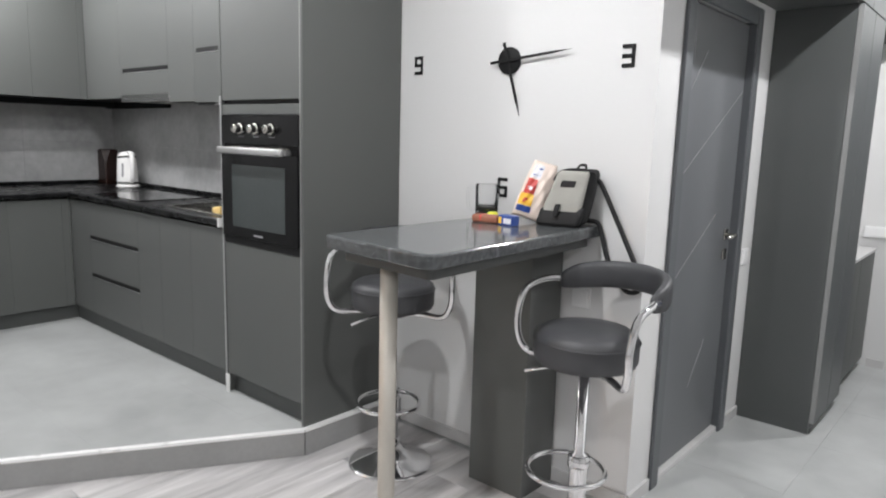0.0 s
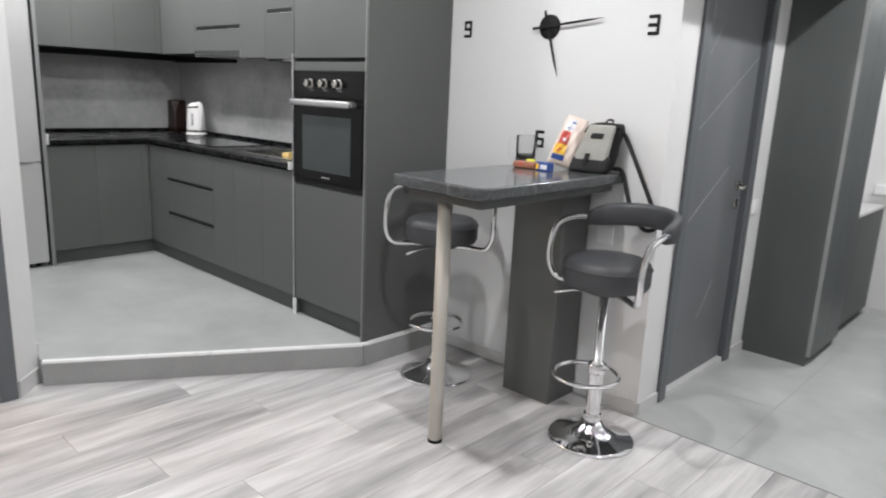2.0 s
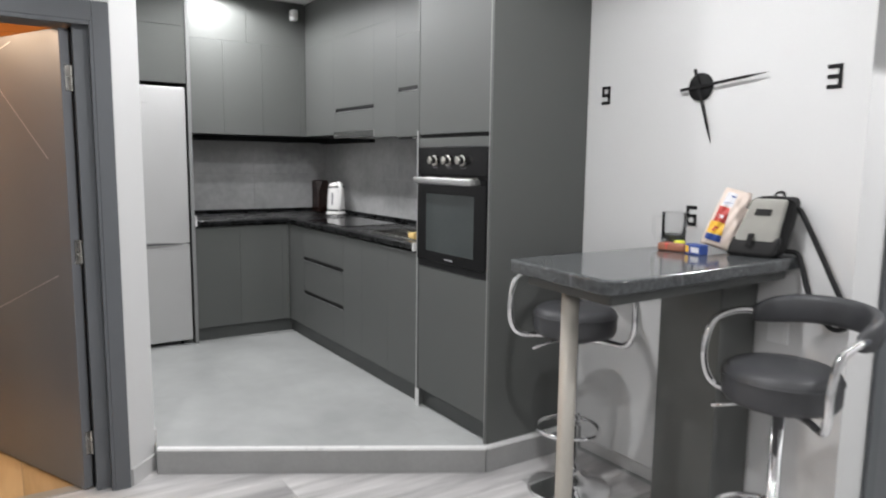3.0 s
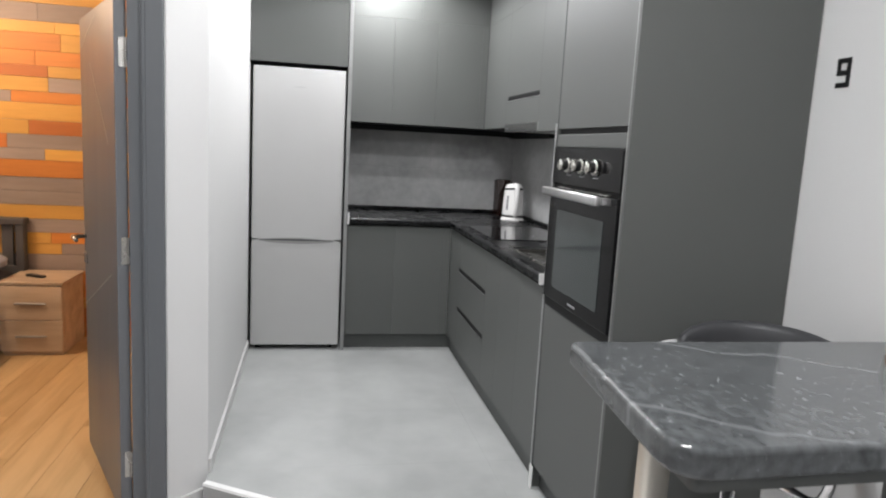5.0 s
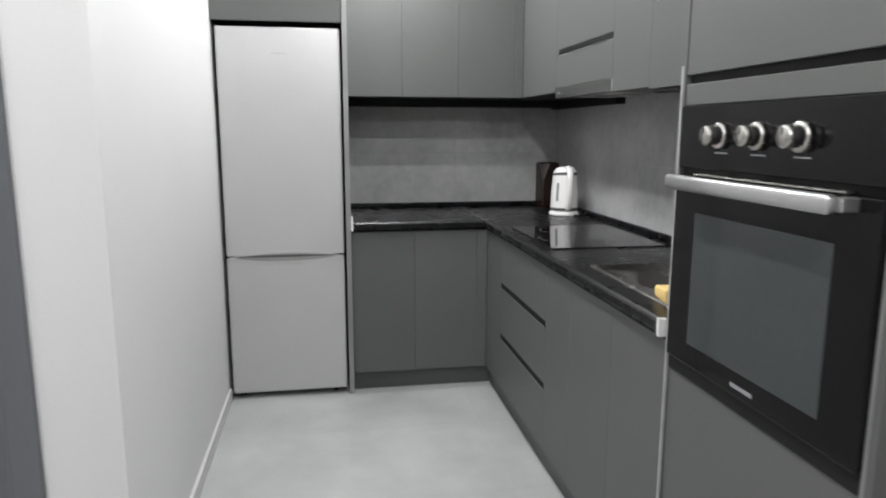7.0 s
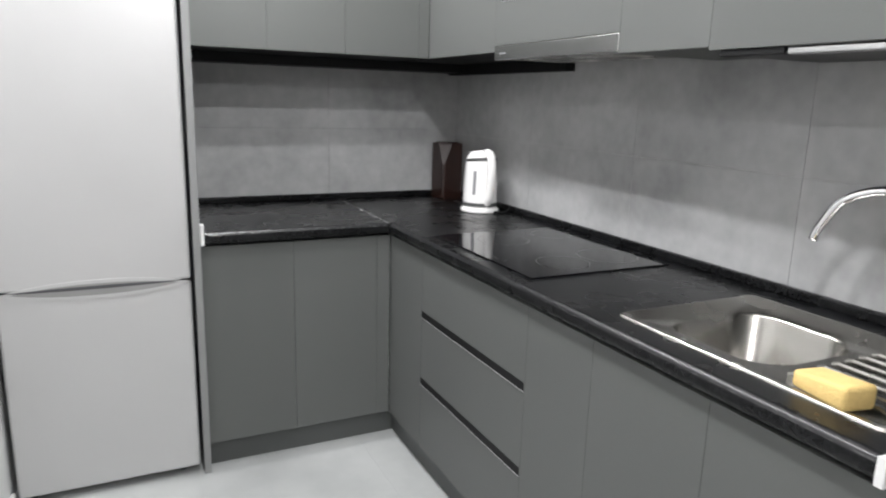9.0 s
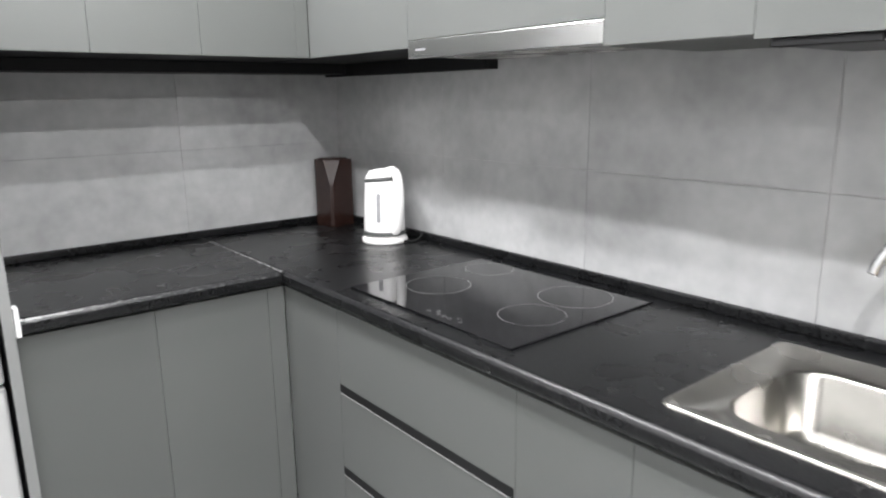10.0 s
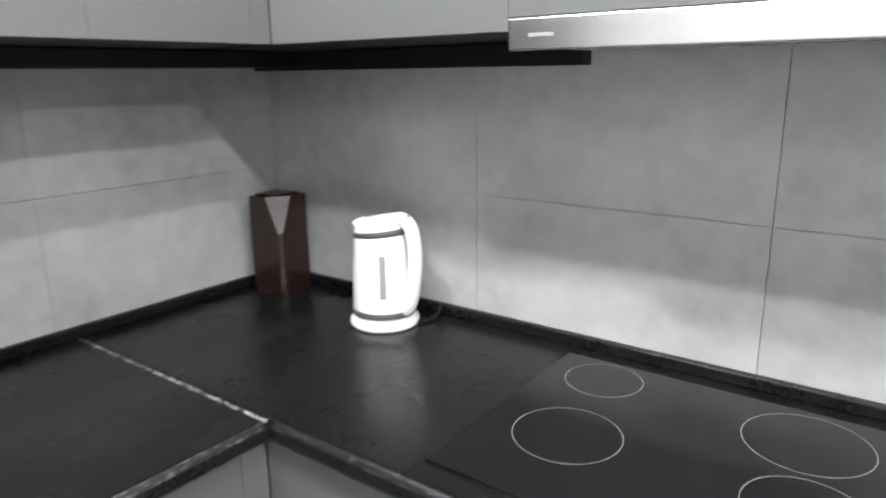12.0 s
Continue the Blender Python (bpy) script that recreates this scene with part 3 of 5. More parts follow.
def unit(name, label, x0, x1, y0, y1, z0, z1, face, fronts, slots=(), under=None):
    """A cabinet box with front panels. face: '-y' or '+x', the way the fronts look. fronts: (a0, a1, z0, z1) along the front. slots: (front, a0, a1, z) dark grip grooves."""
    u = thing(name, label, "cabinet", ((x0 + x1) / 2, (y0 + y1) / 2, z0))
    ox, oy, oz = (x0 + x1) / 2, (y0 + y1) / 2, z0
    t = 0.019
    if face == "-y":
        body = box(x0 - ox, x1 - ox, y0 + t + 0.001 - oy, y1 - oy, 0, z1 - z0)
    else:
        body = box(x0 - ox, x1 - t - 0.001 - ox, y0 - oy, y1 - oy, 0, z1 - z0)
    # default black body: shade of door gaps and undersides is in its colour
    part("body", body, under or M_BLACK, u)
    for i, (a0, a1, b0, b1) in enumerate(fronts):
        holes = sorted([s for s in slots if s[0] == i], key=lambda s: s[3])
        if face == "-y":
            f = box(a0 + GAP - ox, a1 - GAP - ox, y0 - oy, y0 + t - oy, b0 + GAP - oz, b1 - GAP - oz, 0.0006, 1)
        else:
            f = box(x1 - t - ox, x1 - ox, a0 + GAP - oy, a1 - GAP - oy, b0 + GAP - oz, b1 - GAP - oz, 0.0006, 1)
        door = part("drawer_front" if "drawer" in label else "door", f, M_FRONT, u)
        for _, s0, s1, sz in holes:
            g = box(s0 - ox, s1 - ox, y0 - 0.0012 - oy, y0 + 0.006 - oy, sz - oz, sz + 0.024 - oz)
            part("grip_groove", g, M_BLACK, door, "black recessed grip groove")
            # paler strip along the groove's lower edge
            lip = box(s0 - ox, s1 - ox, y0 - 0.0022 - oy, y0 + 0.004 - oy, sz - 0.002 - oz, sz - oz)
            part("grip_edge", lip, M_EDGE, door, "thin pale strip along the groove edge")
    return u


FY, FX, FB = 1.87, -4.705, 1.873
PZ = KF + 0.10
WT = TOP - 0.04
unit("corner_cabinet", "plain grey matt corner base cabinet", -4.705, -4.402, FB, 2.44, PZ, WT, "-y", [(-4.7035, -4.402, PZ, WT - 0.013)])
unit("drawer_unit", "grey matt drawer unit with black grip grooves", -4.402, -3.742, FB, 2.44, PZ, WT, "-y",
     [(-4.402, -3.742, 0.708, WT - 0.013), (-4.402, -3.742, 0.463, 0.708), (-4.402, -3.742, PZ, 0.463)],
     [(0, -4.400, -3.746, 0.7085), (1, -4.400, -3.746, 0.4635)])
unit("base_cabinet", "narrow grey matt base cabinet", -3.742, -3.479, FB, 2.44, PZ, WT, "-y", [(-3.742, -3.479, PZ, WT - 0.013)])
unit("sink_cabinet", "grey matt sink cabinet with two plain doors", -3.479, -2.832, FB, 2.44, PZ, WT - 0.18, "-y",
     [(-3.479, -3.150, PZ, WT - 0.013), (-3.150, -2.832, PZ, WT - 0.013)])
unit("base_cabinet", "grey matt base cabinet with two plain doors beside the fridge", -5.27, FX, 1.19, FB - 0.002, PZ, WT, "+x",
     [(1.19, 1.503, PZ, WT - 0.013), (1.503, 1.819, PZ, WT - 0.013), (1.819, FB - 0.0006, PZ, WT - 0.013)])
pl = thing("plinth", "dark grey plinth under the base cabinets", "plinth", kind=W)
part("plinth_board", box(-4.742, -2.832, 1.903, 1.92, KF, PZ), M_PLINTH, pl)
part("plinth_board", box(-4.757, -4.742, 1.19, 1.903, KF, PZ), M_PLINTH, pl)

# worktop in an L, with back strip and joint
wt = thing("worktop", "black stone-look worktop with rounded front edge", "worktop", (-4, 2.1, WT))


def edge_top(x0, x1, y0, y1, front):
    bm = box(x0 + 4, x1 + 4, y0 - 2.1, y1 - 2.1, 0, TOP - WT)
    sel = []
    for e in bm.edges:
        a, b = e.verts
        if front == "-y" and abs(a.co.y - (y0 - 2.1)) < 1e-5 and abs(b.co.y - (y0 - 2.1)) < 1e-5 and abs(a.co.z - b.co.z) < 1e-5:
            sel.append(e)
        if front == "+x" and abs(a.co.x - (x1 + 4)) < 1e-5 and abs(b.co.x - (x1 + 4)) < 1e-5 and abs(a.co.z - b.co.z) < 1e-5:
            sel.append(e)
    bmesh.ops.bevel(bm, geom=sel, offset=0.016, segments=6, affect="EDGES", profile=0.5)
    return bm


SX0, SX1, SY0, SY1 = -3.477, -2.88, 1.926, 2.352
part("slab", edge_top(-5.318, SX0 + 0.01, 1.852, 2.44, "-y"), M_TOP, wt)
part("slab", edge_top(SX1 - 0.01, -2.834, 1.852, 2.44, "-y"), M_TOP, wt)
part("slab", edge_top(SX0 + 0.01, SX1 - 0.01, 1.852, SY0 + 0.01, "-y"), M_TOP, wt)
part("slab", edge_top(SX0 + 0.01, SX1 - 0.01, SY1 - 0.01, 2.44, ""), M_TOP, wt)
part("slab", edge_top(-5.318, -4.667, 1.19, 1.8515, "+x"), M_TOP, wt)
part("joint_strip", box(-5.295 + 4, -4.672 + 4, 1.848 - 2.1, 1.855 - 2.1, TOP - WT - 0.002, TOP - WT + 0.0012), M_JOINT, wt, "worn pale joint strip")


def arris(x0, x1, y0, y1, across):
    """A strip on the worktop's rounded upper front edge: rubbing plus painted highlight."""
    bm, r, rows = bmesh.new(), 0.016, []
    for i in range(6):
        a = radians(20 + 10 * i)
        o, h = r - (r + 0.0004) * math.cos(a), TOP - WT - r + (r + 0.0004) * math.sin(a)
        if across:
            rows.append([bm.verts.new((x1 + 4 - o, y - 2.1, h)) for y in (y0, y1)])
        else:
            rows.append([bm.verts.new((x + 4, y0 - 2.1 + o, h)) for x in (x0, x1)])
    for p, q in zip(rows, rows[1:]):
        bm.faces.new((p[0], p[1], q[1], q[0]))
    return bm


part("worn_edge", arris(-4.66, -2.85, 1.852, 0, False), M_WORN_GLINT, wt, "front edge with rubbed patches and painted highlight", True)
part("worn_edge", arris(0, -4.667, 1.21, 1.845, True), M_WORN_GLINT_X, wt, "front edge with rubbed patches and painted highlight", True)
part("back_strip", box(-5.30 + 4, -2.834 + 4, 2.424 - 2.1, 2.443 - 2.1, TOP - WT, TOP - WT + 0.026, 0.005, 3), M_TOP, wt)
part("back_strip", box(-5.318 + 4, -5.298 + 4, 1.19 - 2.1, 2.424 - 2.1, TOP - WT, TOP - WT + 0.026, 0.005, 3), M_TOP, wt)
part("end_cap", box(-2.846 + 4, -2.833 + 4, 1.8495 - 2.1, 1.87 - 2.1, -0.002, TOP - WT + 0.001), M_ALU, wt, "small aluminium end cap")
part("end_cap", box(-4.70 + 4, -4.6645 + 4, 1.189 - 2.1, 1.199 - 2.1, -0.001, TOP - WT + 0.028), M_ALU, wt, "small aluminium end cap")

# wall units
UZ, UM = 1.603, 2.27
UY, UX = 2.095, -4.88
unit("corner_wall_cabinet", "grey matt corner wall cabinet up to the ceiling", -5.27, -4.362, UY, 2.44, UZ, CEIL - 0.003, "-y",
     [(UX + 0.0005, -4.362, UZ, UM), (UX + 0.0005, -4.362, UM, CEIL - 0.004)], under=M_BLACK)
unit("hood_cabinet", "grey matt wall cabinet over the cooker hood", -4.362, -3.744, UY, 2.44, 1.622, CEIL - 0.003, "-y",
     [(-4.362, -3.744, 1.622, UM), (-4.362, -3.744, UM, CEIL - 0.004)], [(0, -4.325, -3.748, 1.758)])
unit("wall_cabinet", "narrow grey matt wall cabinet up to the ceiling", -3.744, -3.455, UY, 2.44, 1.572, CEIL - 0.003, "-y",
     [(-3.744, -3.455, 1.572, UM), (-3.744, -3.455, UM, CEIL - 0.004)], under=M_FRONT)
unit("wall_cabinet", "grey matt wall cabinet with a grip groove", -3.455, -2.832, UY, 2.44, 1.565, CEIL - 0.003, "-y",
     [(-3.455, -2.832, 1.565, 1.83), (-3.455, -2.832, 1.83, 2.155), (-3.455, -2.832, 2.155, CEIL - 0.004)], [(1, -3.425, -2.84, 1.8315)], under=M_FRONT)
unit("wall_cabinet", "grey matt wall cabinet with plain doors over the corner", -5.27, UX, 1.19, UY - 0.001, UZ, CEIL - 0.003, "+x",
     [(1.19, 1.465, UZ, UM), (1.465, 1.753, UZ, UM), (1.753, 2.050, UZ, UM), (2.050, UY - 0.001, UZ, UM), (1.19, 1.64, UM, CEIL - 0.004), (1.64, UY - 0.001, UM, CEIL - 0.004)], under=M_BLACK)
unit("fridge_cabinet", "grey matt cabinet over the fridge", -5.27, -4.69, 0.58, 1.163, 1.925, CEIL - 0.003, "+x",
     [(0.58, 1.163, 1.925, 2.30), (0.58, 1.163, 2.30, CEIL - 0.004)])
sd = thing("side_panel", "tall grey panel between fridge and cabinets", "panel", (-4.98, 1.1765, KF))
part("board", box(-0.30, 0.298, -0.0115, 0.0115, 0, CEIL - KF - 0.004), M_FRONT, sd)
part("edge_band", box(0.2985, 0.3, -0.0115, 0.0115, 0, CEIL - KF - 0.004), M_BAND, sd, "pale grey edge band")
# black sheet added so that the gap round the fridge stays in shade
solid("niche_back", box(-5.295, -5.275, 0.58, 1.164, KF, 1.92), M_BLACK, "black sheet added to darken the fridge niche", "panel", W)

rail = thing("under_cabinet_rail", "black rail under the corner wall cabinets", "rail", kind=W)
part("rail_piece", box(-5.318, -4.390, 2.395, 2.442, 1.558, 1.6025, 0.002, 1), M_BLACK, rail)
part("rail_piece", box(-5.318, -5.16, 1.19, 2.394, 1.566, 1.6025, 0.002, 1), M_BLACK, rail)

# cooker hood
hood = thing("cooker_hood", "slim pull-out stainless cooker hood", "cooker hood", (-4.053, 2.275, 1.577))
part("front_strip", box(-0.308, 0.308, -0.181, -0.16, 0, 0.044, 0.002), M_HOOD, hood)
part("body", box(-0.306, 0.306, -0.16, 0.18, 0.015, 0.046), M_FRIDGE_D, hood)
part("filter", box(-0.29, 0.29, -0.15, 0.12, 0.004, 0.015, 0.002), M_STEEL, hood, "grey metal grease filter")
part("maker_mark", box(-0.275, -0.235, -0.1822, -0.1805, 0.018, 0.023), M_GAUGE, hood, "small grey maker mark")

# dish rack slung under the wall cabinet over the sink
rack = thing("dish_rack", "black and steel rail of a dish rack under the wall cabinet", "dish rack", (-3.14, 2.12, 1.5645))
part("black_rail", box(-0.29, -0.135, -0.02, 0.012, -0.012, 0, 0.001, 1), M_BLACK, rack, "black plastic rail")
part("steel_rail", box(-0.134, 0.29, -0.014, 0.014, -0.014, 0, 0.003), M_HOOD, rack, "brushed steel rail")
part("tray", box(-0.29, 0.29, 0.02, 0.30, -0.010, 0, 0.002), M_FRIDGE_D, rack)

# oven column
oc = thing("oven_column", "tall grey matt oven column up to the ceiling", "cabinet", (-2.515, 2.15, KF))
OX, OY = -2.515, 2.15


def col(x0, x1, y0, y1, z0, z1, b=0.0):
    return box(x0 - OX, x1 - OX, y0 - OY, y1 - OY, z0 - KF, z1 - KF, b, 1)


part("side_panel", col(-2.218, -2.198, FY - 0.002, 2.442, KF, CEIL - 0.004, 0.001), M_FRONT, oc)
part("side_panel", col(-2.83, -2.812, FY - 0.002, 2.442, KF, CEIL - 0.004, 0.001), M_FRONT, oc)
part("edge_band", col(-2.2185, -2.2115, FY - 0.0032, FY - 0.0021, KF, CEIL - 0.004), M_BAND, oc, "pale grey edge band")
part("edge_strip", col(-2.824, -2.814, FY - 0.0065, FY - 0.0025, KF + 0.10, 1.575), M_EDGE, oc, "pale edge strip")
part("plinth_foot", col(-2.828, -2.795, FY - 0.006, FY - 0.0025, KF, KF + 0.095), M_ALU, oc, "pale plinth end")
part("plinth", col(-2.812, -2.218, 1.905, 1.92, KF, KF + 0.10), M_PLINTH, oc)
part("door", col(-2.81, -2.22, FY, FY + 0.019, KF + 0.10, 0.886, 0.0012), M_FRONT, oc)
part("filler", col(-2.81, -2.22, FY, FY + 0.019, 1.49, 1.535, 0.0012), M_FRONT, oc)
part("grip_groove", col(-2.81, -2.22, FY + 0.012, FY + 0.03, 1.535, 1.555), M_BLACK, oc, "black recessed grip groove")
part("door", col(-2.81, -2.22, FY, FY + 0.019, 1.555, 2.27, 0.0012), M_FRONT, oc)
part("door", col(-2.81, -2.22, FY, FY + 0.019, 2.273, CEIL - 0.004, 0.0012), M_FRONT, oc)
part("body", col(-2.81, -2.22, FY + 0.031, 2.44, KF + 0.10, CEIL - 0.005), M_PLINTH, oc)

# oven
ov = thing("oven", "black built-in oven with steel handle and three knobs", "oven", (-2.515, 1.880, 0.888))


def ovb(x0, x1, y0, y1, z0, z1, b=0.0):
    return box(x0, x1, y0, y1, z0, z1, b, 2)


part("control_panel", ovb(-0.294, 0.294, -0.018, 0.03, 0.468, 0.600, 0.002), M_OVEN, ov)
door = part("oven_door", ovb(-0.294, 0.294, -0.022, 0.03, 0.035, 0.452, 0.003), M_OVEN, ov)
part("vent_gap", ovb(-0.29, 0.29, -0.006, 0.03, 0.452, 0.468), M_BLACK, ov)
part("vent_trim", ovb(-0.22, 0.22, -0.024, -0.010, 0.4535, 0.4575, 0.001), M_STEEL, ov)
part("lower_trim", ovb(-0.294, 0.294, -0.014, 0.03, 0.0, 0.032, 0.002), M_BLACK, ov)
part("window", ovb(-0.205, 0.205, -0.0235, -0.02, 0.085, 0.375, 0.001), M_OVENWIN, door, "smoky oven window")
part("maker_mark", ovb(-0.035, 0.035, -0.0232, -0.021, 0.052, 0.060), M_GAUGE, door, "small grey maker mark")
hb = box(-0.255, 0.240, -0.073, -0.050, 0.424, 0.455, 0.008, 3)
part("handle", hb, M_SATIN, door, "satin metal bar handle", True)
for sx in (-0.235, 0.235):
    part("handle_post", ovb(sx - 0.012, sx + 0.012, -0.052, -0.02, 0.428, 0.450, 0.003), M_SATIN, door)
for i, kx in enumerate((-0.131, -0.011, 0.108)):
    k = part("knob", lathe([(0.0, 0.041), (0.0165, 0.041), (0.0193, 0.038), (0.0196, 0.028), (0.0185, 0.026), (0.0, 0.026)], 28), M_STEEL, ov, "round steel knob on a black waist", True)
    k.matrix_basis = pose(kx, -0.018, 0.538, 90, 0, 0)
    part("collar", lathe([(0.0, 0.0285), (0.0182, 0.0285), (0.0182, 0.008), (0.0, 0.008)], 28), M_BLACK, k, "black waist", True)
    part("bezel", lathe([(0.0185, 0.0135), (0.0235, 0.0135), (0.0262, 0.010), (0.0268, 0.0), (0.0185, 0.0)], 28), M_STEEL, k, "steel ring", True)
    part("pointer", box(-0.0015, 0.0015, 0.003, 0.0165, 0.0406, 0.0418), M_BLACK, k)
    part("dial_mark", ovb(kx - 0.022, kx + 0.022, -0.0186, -0.018, 0.502, 0.505), M_GAUGE, ov)

# fridge
fr = thing("fridge", "tall silver fridge freezer with grip handles", "fridge", (-4.98, 0.868, KF))
part("carcass", box(-0.28, 0.245, -0.268, 0.268, 0.025, 1.775, 0.006), M_FRIDGE_D, fr)
fdoor = part("upper_door", box(0.249, 0.288, -0.272, 0.286, 0.719, 1.78, 0.010, 4), M_FRIDGE, fr)
fz = part("freezer_door", box(0.249, 0.288, -0.272, 0.286, 0.03, 0.711, 0.010, 4), M_FRIDGE, fr)
part("badge", box(0.2875, 0.2887, -0.03, 0.045, 1.66, 1.667), M_EDGE, fdoor, "small grey badge")


def lens(half, high, x0, x1, z):
    """A slim lens-shaped plate on the doors, lying along y."""
    bm, k = bmesh.new(), 24
    side = [[], []]
    for i, x in enumerate((x0, x1)):
        for sgn in (1, -1):
            for j in range(k):
                u = sgn * (-1 + 2 * j / k)
                side[i].append(bm.verts.new((x, 0.007 + u * half, z + sgn * high * (1 - abs(u) ** 2.4))))
    for j in range(2 * k):
        q = (j + 1) % (2 * k)
        bm.faces.new((side[0][j], side[0][q], side[1][q], side[1][j]))
    bm.faces.new(side[0]), bm.faces.new(side[1][::-1])
    bmesh.ops.recalc_face_normals(bm, faces=bm.faces[:])
    return bm


part("grip", lens(0.276, 0.030, 0.280, 0.2925, 0.712), M_FRIDGE, fr, "moulded silver grip")
# shade of recess and door gap as grey and dark plates on the doors
part("grip_recess", lens(0.240, 0.019, 0.285, 0.2932, 0.712), M_GRIP_SHADE, fr, "grey plate painted as the shaded finger recess")
part("grip_gap", lens(0.262, 0.0055, 0.286, 0.2938, 0.718), M_FRIDGE_D, fr, "dark plate painted as the shaded door gap")
# black block for the shade between the doors
part("door_gap", box(0.2, 0.27, -0.262, 0.262, 0.70, 0.73), M_BLACK, fr)
for fy in (-0.23, 0.23):
    part("foot", lathe([(0, 0), (0.016, 0), (0.016, 0.012), (0.008, 0.014), (0.008, 0.026), (0, 0.026)], 14, centre=(0.22, fy)), M_BLACK, fr)
    part("foot", lathe([(0, 0), (0.016, 0), (0.016, 0.012), (0.008, 0.014), (0.008, 0.026), (0, 0.026)], 14, centre=(-0.24, fy)), M_BLACK, fr)

# hob
hobt = thing("hob", "black glass ceramic hob with printed rings", "hob", (-4.090, 2.148, TOP))
part("glass_plate", box(-0.297, 0.297, -0.238, 0.238, 0, 0.005, 0.0015), M_HOB, hobt)


def ring_print(cx, cy, r, w):
    bm = bmesh.new()
    a = [(bm.verts.new((cx + r * math.cos(t), cy + r * math.sin(t), 0.0054)), bm.verts.new((cx + (r - w) * math.cos(t), cy + (r - w) * math.sin(t), 0.0054)))
         for t in [2 * math.pi * i / 64 for i in range(64)]]
    for i in range(64):
        b = a[(i + 1) % 64]
        bm.faces.new((a[i][0], b[0], b[1], a[i][1]))
    return bm


for cx, cy, r in ((-0.156, -0.056, 0.086), (-0.188, 0.156, 0.070), (0.150, 0.127, 0.092), (0.177, -0.054, 0.078)):
    part("cooking_ring", ring_print(cx, cy, r, 0.0017), M_RING, hobt, "thin pale printed ring")
for i in range(7):
    cx, dy = 0.0 + 0.0185 * i, (0.014 if i in (1, 5) else 0.0)
    part("touch_mark", ring_print(cx, -0.211 + dy, 0.0052, 0.0016), M_RING, hobt, "small printed touch symbol")

# sink
sk = thing("sink", "stainless steel inset sink with drainer ribs", "sink", ((SX0 + SX1) / 2, (SY0 + SY1) / 2, TOP))


def sink_mesh():
    """Rim, rounded bowl and a lowered draining deck in one pressed sheet."""
    bm = bmesh.new()
    hx, hy, k = (SX1 - SX0) / 2, (SY1 - SY0) / 2, 40

    def rr(cx, cy, ax, ay, r, z):
        pts = []
        for q, (sx, sy) in enumerate(((1, 1), (-1, 1), (-1, -1), (1, -1))):
            for i in range(k // 4):
                t = math.pi / 2 * (q + i / (k // 4 - 1))
                pts.append(bm.verts.new((cx + sx * (ax - r) + r * math.cos(t), cy + sy * (ay - r) + r * math.sin(t), z)))
        return pts
    bx, by = -0.100, 0.0
    loops = [rr(0, 0, hx, hy, 0.02, 0.0), rr(0, 0, hx - 0.001, hy - 0.001, 0.02, 0.004), rr(0, 0, hx - 0.006, hy - 0.006, 0.02, 0.005), rr(0, 0, hx - 0.010, hy - 0.012, 0.02, 0.0045), rr(0, 0, hx - 0.022, hy - 0.030, 0.02, -0.009),
             rr(bx, by, 0.146, 0.148, 0.085, -0.009), rr(bx, by, 0.140, 0.142, 0.082, -0.018), rr(bx, by, 0.132, 0.134, 0.075, -0.12), rr(bx, by, 0.112, 0.114, 0.06, -0.145), rr(bx, by, 0.03, 0.03, 0.029, -0.15)]
    for a, b in zip(loops, loops[1:]):
        for i in range(k):
            bm.faces.new((a[i], a[(i + 1) % k], b[(i + 1) % k], b[i]))
    bm.faces.new(loops[-1])
    bmesh.ops.recalc_face_normals(bm, faces=bm.faces[:])
    for f in bm.faces:
        if f.calc_center_median().z < -0.149 and f.normal.z < 0:
            bmesh.ops.reverse_faces(bm, faces=bm.faces[:])
            break
    return bm


part("basin", sink_mesh(), M_SINK, sk, "", True)
part("drain", lathe([(0, 0.002), (0.02, 0.002), (0.034, 0.0015), (0.036, -0.001)], 24, centre=(0, 0)), M_CHROME, sk, "chrome drain strainer", True).location = (-0.100, 0, -0.147)
for i in range(7):
    ry = -0.125 + 0.040 * i
    part("drainer_rib", tube([(0.072, ry, -0.009), (0.085, ry, -0.004), (0.235, ry, -0.004), (0.25, ry, -0.009)], 0.006, 8), M_SINK, sk)

tap = thing("kitchen_tap", "chrome gooseneck kitchen tap", "tap", (-3.10, 2.388, TOP))
part("base", lathe([(0, 0), (0.027, 0), (0.027, 0.006), (0.021, 0.012), (0.021, 0.09), (0.016, 0.10), (0, 0.10)], 24), M_CHROME, tap, "", True)
part("spout", tube(smooth_line([(0, 0, 0.09), (0, 0, 0.20), (-0.02, -0.005, 0.262), (-0.09, -0.025, 0.297), (-0.17, -0.045, 0.270), (-0.212, -0.055, 0.205), (-0.222, -0.057, 0.175)], 7), 0.0115, 14), M_CHROME, tap, "", True)
part("lever", tube([(0.02, 0, 0.06), (0.045, 0, 0.07), (0.10, 0, 0.10)], 0.007, 10), M_CHROME, tap, "", True)

sp = thing("sponge", "yellow kitchen sponge with worn underside", "sponge", (-2.995, 1.966, TOP + 0.0025), -12)
sb = box(-0.055, 0.055, -0.032, 0.032, 0, 0.036, 0.008, 3)
for v in sb.verts:
    v.co.z += 0.006 * math.sin(v.co.x * 40) if v.co.z > 0.02 else 0
part("foam", sb, M_SPONGE, sp, "", True)

# kettle
ke = thing("kettle", "white plastic electric kettle with dark grey bands", "kettle", (-4.818, 2.315, TOP), -2)
part("power_base", lathe([(0, 0), (0.076, 0), (0.079, 0.004), (0.079, 0.014), (0.070, 0.022), (0, 0.022)], 36), M_KETTLE, ke, "", True)
